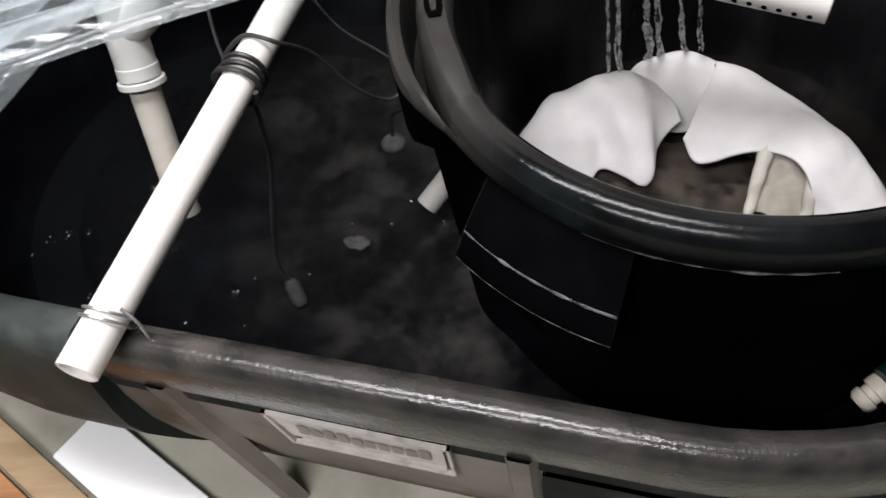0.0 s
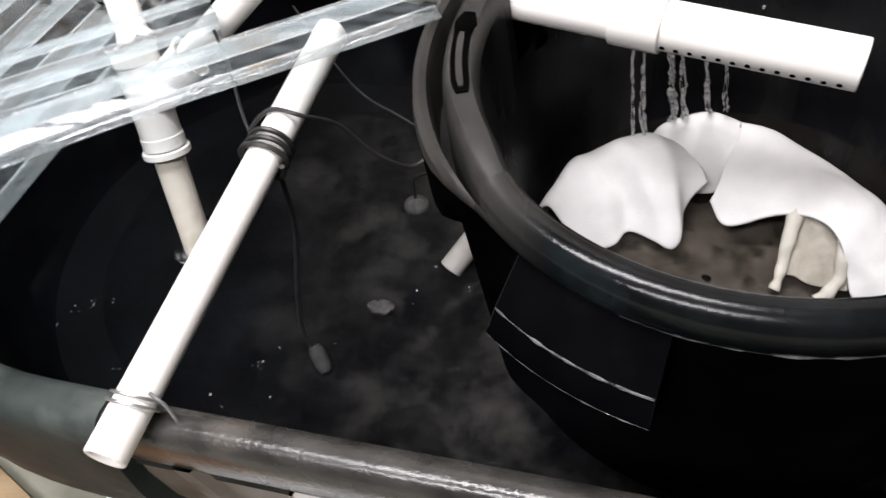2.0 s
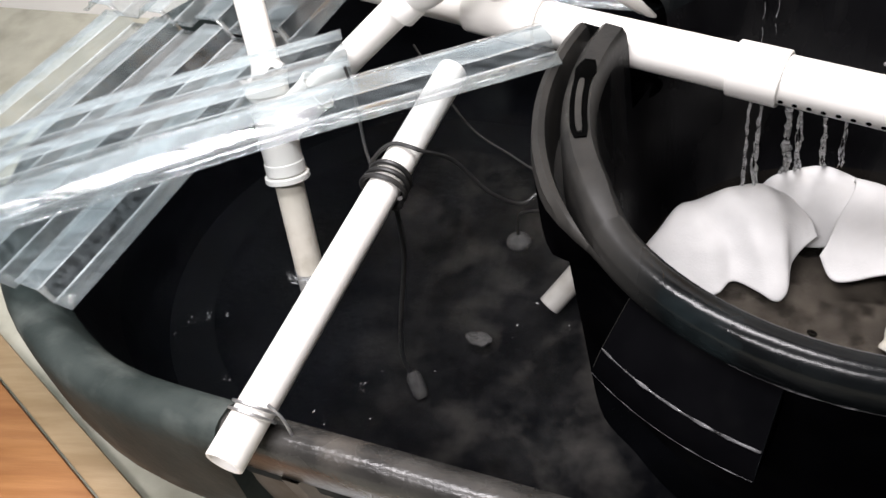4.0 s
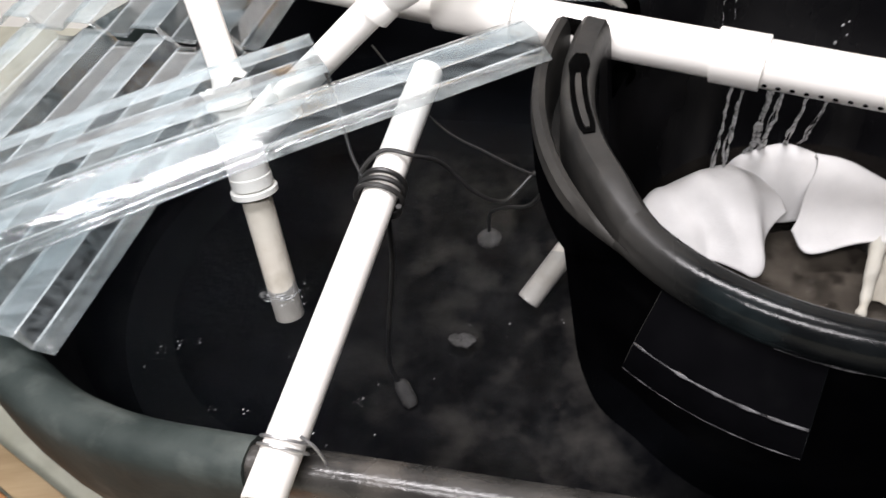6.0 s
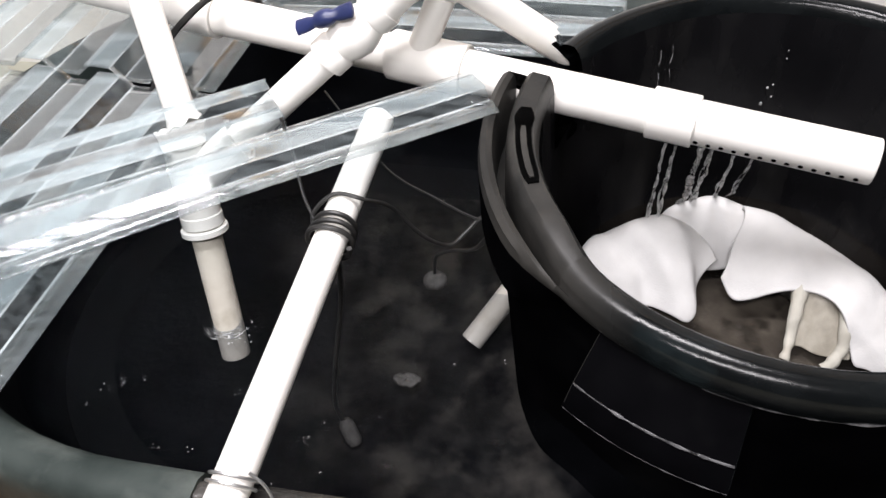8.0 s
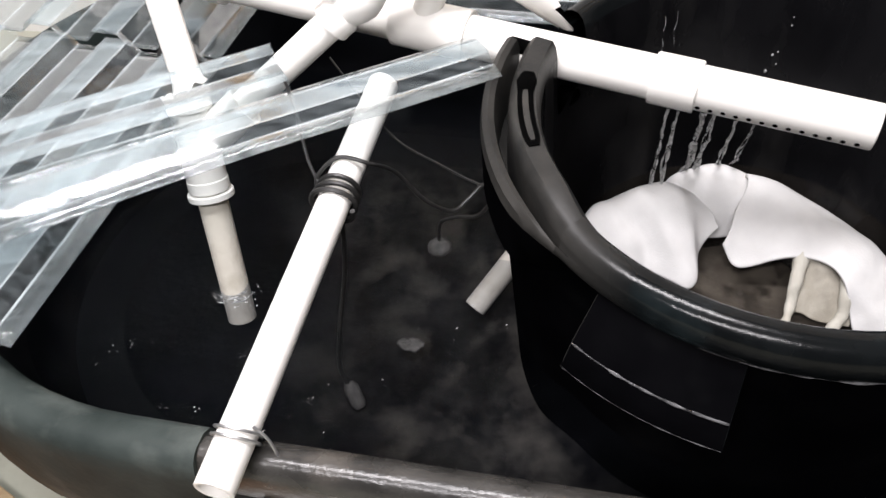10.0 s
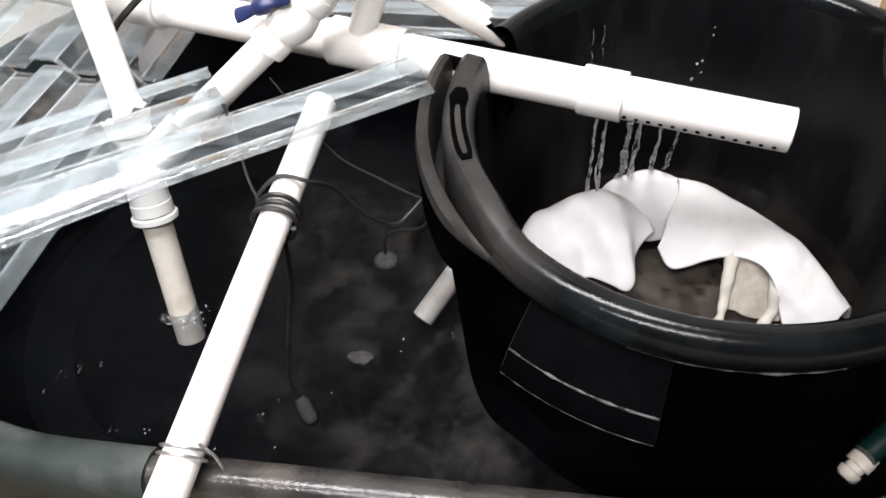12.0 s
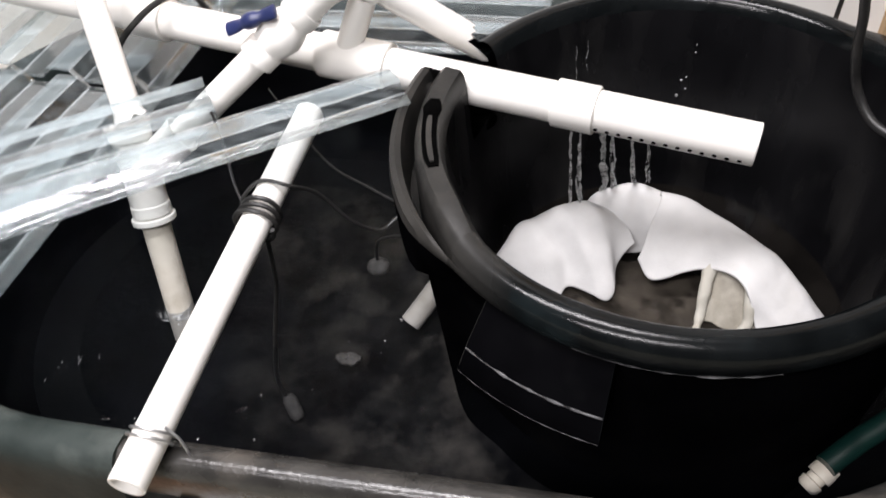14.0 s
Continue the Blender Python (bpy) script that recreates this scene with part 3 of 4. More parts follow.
bm = bmesh.new()
rows = []
for k in range(14):
    sc = 1 - k / 13.6
    rows.append([Vector((0.285 + 0.125 * sc * math.cos(q) * (1 + 0.12 * noise.noise(Vector((math.cos(q) * 2, math.sin(q) * 2, 4)))), 0.592 + 0.115 * sc * math.sin(q) * (1 + 0.12 * noise.noise(Vector((math.cos(q) * 2, math.sin(q) * 2, 8)))),
                         0.398 + 0.007 * noise.noise(Vector((sc * 6 * math.cos(q), sc * 6 * math.sin(q), 1))))) for q in [2 * math.pi * i / 60 for i in range(60)]])
strip(bm, rows, close_v=True)
single("sunken_mat", bm, MAT, "brown silted filter mat just under the tub water", "filter mat")

# ---- pipes ----
BIG_R, SMALL_R = 0.0234, 0.0168
BIG0, BIG1 = Vector((0.392, 0.611, 0.664)), Vector((-0.56, 1.092, 0.703))
bdir = (BIG1 - BIG0).normalized()


def big(s):
    return BIG0 + bdir * s


spray = thing("spray_pipe", big(0.3), "white PVC pipe with drilled spray holes across the tank and tub", "pipe")
bm = bmesh.new()
hollow(bm, big(0), big(0.19), BIG_R)
part("spray_end", bm, PVC, spray)
bm = bmesh.new()
hollow(bm, big(0.194), big(1.066), BIG_R)
part("main_pipe", bm, PVC, spray)
bm = bmesh.new()
hollow(bm, big(0.172), big(0.220), BIG_R + 0.0038, 0.0036)
part("coupling", bm, PVC, spray, "white PVC coupling")
bm = bmesh.new()
hollow(bm, big(0.425), big(0.515), BIG_R + 0.005, 0.006)
part("tee_socket", bm, PVC, spray)
bm = bmesh.new()
hollow(bm, big(0.745), big(0.80), BIG_R + 0.005, 0.006)
part("coupling", bm, PVC, spray)
side, upish = bdir.cross(Vector((0, 0, 1))).normalized(), None
upish = side.cross(bdir).normalized()
if upish.z < 0:
    upish = -upish
if side.y > 0:
    side = -side
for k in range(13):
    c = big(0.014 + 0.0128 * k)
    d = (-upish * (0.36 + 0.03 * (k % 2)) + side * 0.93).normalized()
    # A black disc on the pipe paints the shade inside the hole.
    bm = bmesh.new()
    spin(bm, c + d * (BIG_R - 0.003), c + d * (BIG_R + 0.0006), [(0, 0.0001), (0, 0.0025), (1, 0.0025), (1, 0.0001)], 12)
    part("drilled_hole", bm, SLOT_SHADE, spray, "drilled hole")

# Standpipe with its wye, leaning in the tank.
STD = Vector((-0.310, 0.788, 0.675))
sdir = (Vector((-0.311, 0.790, 0.675)) - Vector((-0.305, 0.690, 0.440))).normalized()
rdir = Vector((-0.022, 0.075, 0.085)).normalized()


def stand(s):
    return STD + sdir * s


standpipe = thing("standpipe", stand(-0.25), "stained white PVC standpipe with a wye fitting in the water", "pipe")
bm = bmesh.new()
hollow(bm, stand(-0.315), stand(-0.10), SMALL_R + 0.001)
part("lower_pipe", bm, PVC_STAINED, standpipe, "stained lower pipe")
bm = bmesh.new()
RISE = STD - rdir * 0.014 + Vector((0.004, 0.004, 0.0))
hollow(bm, RISE, RISE + rdir * 0.40, SMALL_R)
part("riser", bm, PVC, standpipe)


def torn_lip(base, axis, r, height, teeth, seed, lean=0.0):
    """A thin broken collar whose upper edge runs out in uneven teeth."""
    x, y, z = basis(axis)
    bm = bmesh.new()
    rows = []
    for i in range(61):
        q = 2 * math.pi * (i % 60) / 60
        d = x * math.cos(q) + y * math.sin(q)
        h = height * (0.45 + 0.3 * math.cos(q + seed) + 0.5 * abs(noise.noise(Vector((math.cos(q) * teeth, math.sin(q) * teeth, seed)))))
        rows.append([base + d * r, base + d * (r + lean * 0.5) + z * h * 0.6, base + d * (r + lean) + z * h, base + d * (r + lean - 0.0025) + z * h, base + d * (r - 0.0025)])
    strip(bm, rows)
    bmesh.ops.remove_doubles(bm, verts=bm.verts, dist=1e-6)
    return bm


part("torn_lip", torn_lip(stand(-0.028), sdir, SMALL_R + 0.0085, 0.016, 1.5, 2.0, 0.003), PVC, standpipe, "broken white lip of the wye mouth")
part("torn_lip", torn_lip(RISE + rdir * 0.006, -rdir, SMALL_R + 0.0006, 0.016, 1.3, 0.4, 0.004), PVC, standpipe, "torn lower edge of the riser")
bm = bmesh.new()
hollow(bm, stand(-0.128), stand(-0.026), SMALL_R + 0.0065, 0.007)
part("wye_body", bm, PVC, standpipe, "white PVC wye")
for s0, s1, r in ((-0.137, -0.122, 0.0075), (-0.040, -0.025, 0.0085)):
    bm = bmesh.new()
    hollow(bm, stand(s0), stand(s1), SMALL_R + r, 0.008)
    part("collar", bm, PVC, standpipe)
bm = bmesh.new()
hollow(bm, stand(-0.1465), stand(-0.1385), SMALL_R + 0.0105, 0.010)
part("lock_ring", bm, PVC, standpipe, "white lock ring")

# Broken water round the foot of the standpipe.
foot = stand((WATER_Z - STD.z) / sdir.z)
for k in range(6):
    bm = bmesh.new()
    rr = SMALL_R + 0.0005 + 0.0018 * k
    q0, span = -2.75 + 0.5 * noise.noise(Vector((k * 1.3, 0, 4))), 2.2 + 0.5 * noise.noise(Vector((k * 1.7, 5, 0)))
    pts = [foot + Vector((rr * math.cos(q) * 1.15 + 0.0025 * noise.noise(Vector((q * 5, k, 2))), rr * math.sin(q) + 0.0025 * noise.noise(Vector((q * 5, k, 9))) - 0.001 * k, 0.0014 * noise.noise(Vector((q * 2, k, 0))))) for q in [q0 + span * i / 12 for i in range(13)]]
    cord(bm, pts, lambda f, k=k: max(0.0001, (0.0006 + 0.0013 * noise.noise(Vector((f * 7, k * 2.7, 5)))) * math.sin(3.1 * f + 0.02)), 6, 3)
    single("water_ripple", bm, JET, "broken ripple of water round the standpipe", "ripple", "water ripples")

# Branch with the ball valve.
WYE, VALVE, TOP, JOIN, NOTCH = stand(-0.085), Vector((-0.101, 0.785, 0.752)), Vector((-0.010, 0.815, 0.795)), Vector((0.014, 0.817, 0.776)), Vector((0.133, 0.828, 0.672))
branch = thing("valve_branch", VALVE, "white PVC branch with a blue-handled ball valve and elbow", "pipe")
bm = bmesh.new()
hollow(bm, WYE, VALVE, SMALL_R)
part("branch_pipe", bm, PVC, branch)
bd = (VALVE - WYE).normalized()
bm = bmesh.new()
hollow(bm, WYE, WYE + bd * 0.075, SMALL_R + 0.0055, 0.006)
part("wye_arm", bm, PVC, branch)
part("torn_lip", torn_lip(WYE + bd * 0.073, bd, SMALL_R + 0.0058, 0.014, 1.6, 1.2, 0.002), PVC, branch, "broken white lip of the wye arm")
bm = bmesh.new()
spin(bm, VALVE - bd * 0.042, VALVE + bd * 0.042, [(0, SMALL_R), (0, 0.0225), (0.2, 0.0225), (0.24, 0.020), (0.36, 0.024), (0.5, 0.0265), (0.64, 0.024), (0.76, 0.020), (0.8, 0.0225), (1, 0.0225), (1, SMALL_R)], 32)
valve = part("valve_body", bm, PVC, branch, "white ball valve body")
hx = Vector((-0.42, 0.35, 0.84)).normalized()
bm = bmesh.new()
spin(bm, VALVE + hx * 0.012, VALVE + hx * 0.026, [(0, 0.0001), (0, 0.0105), (0.9, 0.0105), (1, 0.009), (1, 0.0001)], 24)
part("stem", bm, BLUE, valve, "blue stem")
HL, HR = Vector((-0.153, 0.783, 0.766)), Vector((-0.104, 0.771, 0.786))
hc, hd = (HL + HR) / 2, (HR - HL).normalized()
hn = hd.cross(Vector((0.0, -0.6, 0.8))).normalized()
hu = hn.cross(hd).normalized()
bm = bmesh.new()
rows = []
for s, w, th in ((-1, 0.004, 0.0022), (-0.95, 0.0085, 0.004), (-0.6, 0.0080, 0.004), (-0.34, 0.0060, 0.0045), (-0.22, 0.0085, 0.008), (0, 0.0095, 0.009), (0.22, 0.0085, 0.008), (0.34, 0.0060, 0.0045), (0.6, 0.0080, 0.004), (0.95, 0.0085, 0.004), (1, 0.004, 0.0022)):
    c = hc + hd * s * 0.034
    rows.append([c + hn * w * math.cos(q) + hu * th * math.sin(q) for q in [2 * math.pi * i / 14 for i in range(14)]])
g = strip(bm, rows, close_v=True)
bm.faces.new(g[0])
bm.faces.new(g[-1])
part("valve_handle", bm, BLUE, valve, "dark blue plastic handle")
bm = bmesh.new()
cord(bm, [VALVE + bd * 0.03, VALVE + bd * 0.055 + Vector((0.004, 0.002, 0.006)), TOP + Vector((-0.018, -0.004, 0.0)), TOP, JOIN], 0.0212, 24, 8)
part("elbow", bm, PVC, branch, "white PVC elbow")
rd = (NOTCH - JOIN).normalized()
ru_ = (Vector((0, 0, 1)) - rd * rd.z).normalized()
rs_ = rd.cross(ru_)
# The black inner tube has the shade of the bore in its colour.
for nm, ro, mat, lab in (("return_pipe", SMALL_R + 0.001, PVC, "white pipe sawn off jaggedly over the tub rim"), ("dark_bore", SMALL_R - 0.003, SLOT_SHADE, "dark inside of the sawn pipe")):
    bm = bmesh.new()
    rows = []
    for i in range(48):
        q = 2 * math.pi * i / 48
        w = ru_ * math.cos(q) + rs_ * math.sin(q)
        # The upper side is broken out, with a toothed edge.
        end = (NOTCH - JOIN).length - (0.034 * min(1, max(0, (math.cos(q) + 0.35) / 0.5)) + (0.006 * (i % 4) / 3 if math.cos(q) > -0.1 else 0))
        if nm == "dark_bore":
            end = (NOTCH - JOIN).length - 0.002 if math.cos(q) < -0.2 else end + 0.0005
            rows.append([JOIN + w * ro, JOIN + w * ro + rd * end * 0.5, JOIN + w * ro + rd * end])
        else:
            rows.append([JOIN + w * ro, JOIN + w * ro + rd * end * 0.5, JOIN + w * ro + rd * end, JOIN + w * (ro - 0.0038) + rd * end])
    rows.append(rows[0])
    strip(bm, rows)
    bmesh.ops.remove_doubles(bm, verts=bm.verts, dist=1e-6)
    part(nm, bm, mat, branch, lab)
dd = Vector((-0.038, 0.826, 0.690))
bm = bmesh.new()
hollow(bm, dd, TOP + Vector((0.004, 0.008, -0.03)), SMALL_R - 0.001)
part("drop_pipe", bm, PVC, branch)

# Loose pipe across the near rim.
A0, A1 = Vector((-0.2325, 0.316, 0.6240)), Vector((-0.0880, 0.768, 0.6520))
cross = thing("cross_pipe", A0, "white PVC pipe resting across the tank rim", "pipe")
bm = bmesh.new()
hollow(bm, A0, A1, SMALL_R, 0.0035)
part("pipe", bm, PVC, cross)
adir = (A1 - A0).normalized()
ax, ay, _ = basis(adir)
tie = thing("wire_tie", A0 + adir * 0.047, "grey galvanised wire loop round the pipe", "wire")
for off in (0.045, 0.052):
    bm = bmesh.new()
    c = A0 + adir * off
    pts = [c + (ax * math.cos(q) + ay * math.sin(q)) * 0.0198 + adir * 0.006 * math.sin(q) for q in [2 * math.pi * i / 16 for i in range(17)]]
    cord(bm, pts, 0.0014, 6, 3)
    part("loop", bm, STEEL_WIRE, tie)
bm = bmesh.new()
c = A0 + adir * 0.045
cord(bm, [c + Vector((0.016, 0.004, 0.010)), c + Vector((0.026, -0.002, -0.002)), c + Vector((0.032, -0.010, -0.022))], 0.0014, 6, 6)
part("tail", bm, STEEL_WIRE, tie)

# Black air line coiled round the loose pipe.
line = thing("air_line", A0 + adir * 0.30, "thin black air line coiled round the pipe", "cable")
bm = bmesh.new()
pts = []
for i in range(0, 46):
    q = 2 * math.pi * i / 14
    c = A0 + adir * (0.292 + 0.0085 * i / 14)
    pts.append(c + (ax * math.cos(q) + ay * math.sin(q)) * (0.0215 + 0.001 * math.sin(i)))
cord(bm, pts, 0.0027, 8, 3)
part("coil", bm, BLACK_RUBBER, line)
c = A0 + adir * 0.325
bm = bmesh.new()
cord(bm, [c + Vector((-0.026, 0.0, -0.012)), c + Vector((-0.024, 0.010, 0.004)), c + Vector((0.0, 0.016, 0.021)), c + Vector((0.030, 0.010, 0.014)), Vector((-0.082, 0.664, 0.615)), Vector((-0.054, 0.672, 0.560)), Vector((-0.025, 0.690, 0.520)), Vector((-0.005, 0.706, 0.520)), Vector((0.014, 0.716, 0.532)), Vector((0.045, 0.720, 0.550))], 0.0022, 8, 8)
part("loose_end", bm, BLACK_RUBBER, line)
bm = bmesh.new()
cord(bm, [c + Vector((-0.005, -0.01, -0.024)), Vector((-0.150, 0.62, 0.52)), Vector((-0.168, 0.60, 0.44)), Vector((-0.178, 0.585, 0.38)), Vector((-0.172, 0.575, 0.345))], 0.0028, 8, 10)
part("hanging_end", bm, BLACK_RUBBER, line)
bm = bmesh.new()
cord(bm, [c + Vector((-0.024, 0.004, 0.0)), c + Vector((-0.034, 0.03, 0.012)), c + Vector((-0.040, 0.06, 0.045)), c + Vector((-0.046, 0.075, 0.075))], 0.0016, 8, 8)
part("upper_end", bm, BLACK_RUBBER, line)
stone = thing("air_stone", (-0.165, 0.565, 0.335), "grey air stone sunk on the black line", "air stone", "air stones")
bm = bmesh.new()
spin(bm, (-0.172, 0.578, 0.348), (-0.160, 0.555, 0.325), [(0, 0.0001), (0, 0.006), (0.2, 0.0095), (0.8, 0.0095), (1, 0.007), (1, 0.0001)], 18)
part("body", bm, STONE_SILTED, stone)
stone = thing("air_stone", (-0.045, 0.762, 0.375), "round grey air stone hanging from a black wire", "air stone", "air stones")
bm = bmesh.new()
bmesh.ops.create_uvsphere(bm, u_segments=20, v_segments=12, radius=0.0165)
bmesh.ops.transform(bm, matrix=Matrix.Translation((-0.045, 0.762, 0.375)) @ Matrix.Diagonal((1, 0.9, 0.7, 1)), verts=bm.verts)
part("body", bm, STONE, stone)
bm = bmesh.new()
cord(bm, [(-0.045, 0.765, 0.385), (-0.040, 0.765, 0.42), (-0.020, 0.74, 0.455), (0.012, 0.72, 0.48), (0.045, 0.715, 0.55)], 0.0022, 8, 8)
part("wire", bm, BLACK_RUBBER, stone)
bm = bmesh.new()
cord(bm, [(-0.16, 0.90, 0.60), (-0.092, 0.801, 0.552), (-0.035, 0.745, 0.545), (0.012, 0.700, 0.548), (0.04, 0.69, 0.555)], 0.0014, 6, 10)
single("thin_wire", bm, BLACK_RUBBER, "thin black wire strung across the tank", "wire")
bm = bmesh.new()
rows = [[Vector((-0.093 + sc * (0.017 + 0.005 * noise.noise(Vector((math.cos(q) * 2, math.sin(q) * 2, 3)))) * math.cos(q), 0.630 + sc * (0.010 + 0.006 * noise.noise(Vector((math.cos(q) * 2, math.sin(q) * 2, 6)))) * math.sin(q) - 0.2 * sc * 0.017 * math.cos(q), 0.345 + 0.003 * noise.noise(Vector((q, sc * 3, 0))))) for q in [2 * math.pi * i / 28 for i in range(28)]] for sc in (1, 0.6, 0.05)]
strip(bm, rows, close_v=True)
ob = single("silt_flake", bm, STONE, "pale grey flake of silt on the tank bottom", "flake")
so = ob.modifiers.new("thick", "SOLIDIFY")
so.thickness = 0.004
bm = bmesh.new()
hollow(bm, (0.118, 0.771, 0.434), (-0.006, 0.678, 0.343), 0.0150, 0.003)
single("overflow_pipe", bm, PVC_STAINED, "short stained white pipe out of the tub wall under water", "pipe")

# Green hose with white fittings between tub and tank.
hose = thing("garden_hose", (0.42, 0.36, 0.46), "dark green hose with white fittings in the tank", "hose")
bm = bmesh.new()
cord(bm, [(0.416, 0.352, 0.452), (0.450, 0.368, 0.462), (0.520, 0.400, 0.475), (0.585, 0.47, 0.44), (0.61, 0.58, 0.36)], 0.0125, 16, 10)
part("hose", bm, GREEN, hose)
hd0, hd1 = Vector((0.398, 0.343, 0.425)), Vector((0.426, 0.357, 0.442))
bm = bmesh.new()
spin(bm, hd0, hd1, [(0, 0.0001), (0, 0.008), (0.1, 0.0115), (0.3, 0.0122), (0.34, 0.0098), (0.5, 0.0098), (0.52, 0.0135), (0.8, 0.0135), (0.84, 0.0126), (1, 0.0126), (1, 0.0001)], 24)
part("fitting", bm, PVC_STAINED, hose, "white hose fitting")


# ---- clear corrugated sheets ----
def sheet(name, corner, along, across, length, width, label, pitch=0.052, depth=0.009, jag=0.0, tilt=0.0):
    c, a, w = Vector(corner), Vector(along).normalized(), Vector(across).normalized()
    nrm = Vector((0, 0, 1))
    xs, hs = [], []
    n = max(1, round(width / pitch))
    for k in range(n):
        for f, h in ((0.0, 0), (0.26, 0), (0.285, 0.04), (0.40, 0.96), (0.425, 1), (0.755, 1), (0.78, 0.96), (0.895, 0.04), (0.92, 0)):
            xs.append((k + f) * width / n)
            hs.append(h * depth)
    xs.append(width)
    hs.append(0)
    bm = bmesh.new()
    steps = 26
    for side_z in (0.0,):
        rows = []
        for i in range(steps + 1):
            s = length * i / steps
            row = []
            for j, (x, h) in enumerate(zip(xs, hs)):
                e = s
                if jag and i == 0:
                    e += jag * (noise.noise(Vector((j * 1.7, 3, 1))))
                sag = 0.004 * math.sin(s * 7 + x * 5) * min(1, s * 4)
                row.append(c + a * e + w * x + nrm * (h + sag + tilt * s))
            rows.append(row)
        strip(bm, rows)
    bm.faces.ensure_lookup_table()
    # Rib tops and corners take the two materials with painted sheen.
    for k, f in enumerate(bm.faces):
        f.material_index = (0, 2, 0, 2, 1, 2, 0, 2, 0)[(k % (len(xs) - 1)) % 9]
    ob = single(name, bm, SHEET, label, "plastic sheet", "clear sheets", smooth=20)
    ob.data.materials.append(RIB_SHEEN)
    ob.data.materials.append(CORNER_GLINT)
    so = ob.modifiers.new("thick", "SOLIDIFY")
    so.thickness, so.offset = 0.0012, -1
    return ob


AL, AC = Vector((-0.94, -0.340, 0)), Vector((-0.34, 0.94, 0))
sheet("clear_sheet", (0.036, 0.690, 0.708), AL, AC, 0.95, 0.075, "clear corrugated plastic strip resting on pipe and tub", jag=0.006)
sheet("clear_sheet", (-0.172, 0.694, 0.700), AL, AC, 0.76, 0.105, "clear corrugated plastic strip laid across the tank", jag=0.004)
BL, BC = Vector((0.35, 0.94, 0)), Vector((-0.94, 0.35, 0))
sheet("clear_sheet", (-0.425, 0.462, 0.640), BL, BC, 0.42, 0.36, "clear corrugated sheet laid over the end of the tank", pitch=0.102, depth=0.015)
sheet("clear_sheet", (-0.290, 0.880, 0.628), BL, BC, 0.26, 0.40, "clear corrugated sheet at the back of the tank", pitch=0.10, depth=0.016)
sheet("clear_sheet", tuple(at(0.12, 0.60, 0.628)), -U, V, 0.50, 0.145, "clear corrugated sheet along the back rim", pitch=0.072, depth=0.014)

# ---- batting in the tub ----
batting = thing("filter_batting", (0.30, 0.65, TUB_WATER_Z), "white polyester batting arched over the tub water", "filter cloth")


def drape(bm, stations, lump=0.0048, seed=0.0):
    """Skin a soft cloth through cross lines of five points each."""
    lines = [smooth_path([s[k] for s in stations], 14) for k in range(len(stations[0]))]
    rows = []
    for i in range(len(lines[0])):
        cr = smooth_path([ln[i] for ln in lines], 11)
        row = []
        for j, p in enumerate(cr):
            q = p * 22
            row.append(p + Vector((noise.noise(q + Vector((seed, 0, 0))), noise.noise(q + Vector((0, 9 + seed, 0))), noise.noise(q + Vector((0, 0, 19 + seed))))) * lump
                       + Vector((0, 0, 0.0016 * noise.noise(p * 45 + Vector((seed, 0, 0))) + 0.0003 * noise.noise(p * 150))))
        rows.append(row)
    strip(bm, rows)


def soft(ob, thick):
    s = ob.modifiers.new("thick", "SOLIDIFY")
    s.thickness, s.offset = thick, -1
    r = ob.modifiers.new("round", "SUBSURF")
    r.levels = r.render_levels = 1
    return ob


ST_L = [
    [(0.100, 0.690, 0.400), (0.108, 0.690, 0.425), (0.122, 0.682, 0.437), (0.136, 0.660, 0.430), (0.146, 0.634, 0.416)],
    [(0.140, 0.735, 0.400), (0.148, 0.733, 0.450), (0.162, 0.715, 0.466), (0.180, 0.678, 0.454), (0.192, 0.634, 0.416)],
    [(0.165, 0.742, 0.400), (0.172, 0.740, 0.458), (0.186, 0.716, 0.470), (0.204, 0.680, 0.449), (0.2125, 0.646, 0.420)],
    [(0.186, 0.748, 0.400), (0.192, 0.745, 0.465), (0.206, 0.722, 0.484), (0.228, 0.680, 0.468), (0.245, 0.620, 0.418)],
    [(0.210, 0.752, 0.400), (0.216, 0.748, 0.468), (0.228, 0.724, 0.486), (0.250, 0.684, 0.472), (0.262, 0.627, 0.419)],
    [(0.232, 0.755, 0.400), (0.238, 0.750, 0.470), (0.250, 0.725, 0.486), (0.268, 0.694, 0.474), (0.270, 0.664, 0.432)],
    [(0.266, 0.758, 0.400), (0.270, 0.750, 0.455), (0.280, 0.728, 0.468), (0.294, 0.704, 0.462), (0.300, 0.686, 0.450)],
]
bm = bmesh.new()
drape(bm, ST_L, seed=1.0)
soft(part("left_fold", bm, BATTING, batting), 0.0045)
ST_M = [
    [(0.236, 0.768, 0.392), (0.238, 0.764, 0.430), (0.248, 0.752, 0.446), (0.256, 0.736, 0.440), (0.262, 0.712, 0.425)],
    [(0.262, 0.772, 0.400), (0.266, 0.768, 0.466), (0.276, 0.748, 0.482), (0.284, 0.722, 0.468), (0.291, 0.694, 0.422)],
    [(0.318, 0.775, 0.400), (0.320, 0.768, 0.471), (0.322, 0.746, 0.484), (0.320, 0.720, 0.468), (0.318, 0.692, 0.422)],
    [(0.378, 0.745, 0.390), (0.374, 0.738, 0.455), (0.366, 0.722, 0.472), (0.356, 0.708, 0.462), (0.348, 0.700, 0.430)],
]
bm = bmesh.new()
drape(bm, ST_M, seed=2.0, lump=0.004)
soft(part("back_fold", bm, BATTING, batting), 0.005)
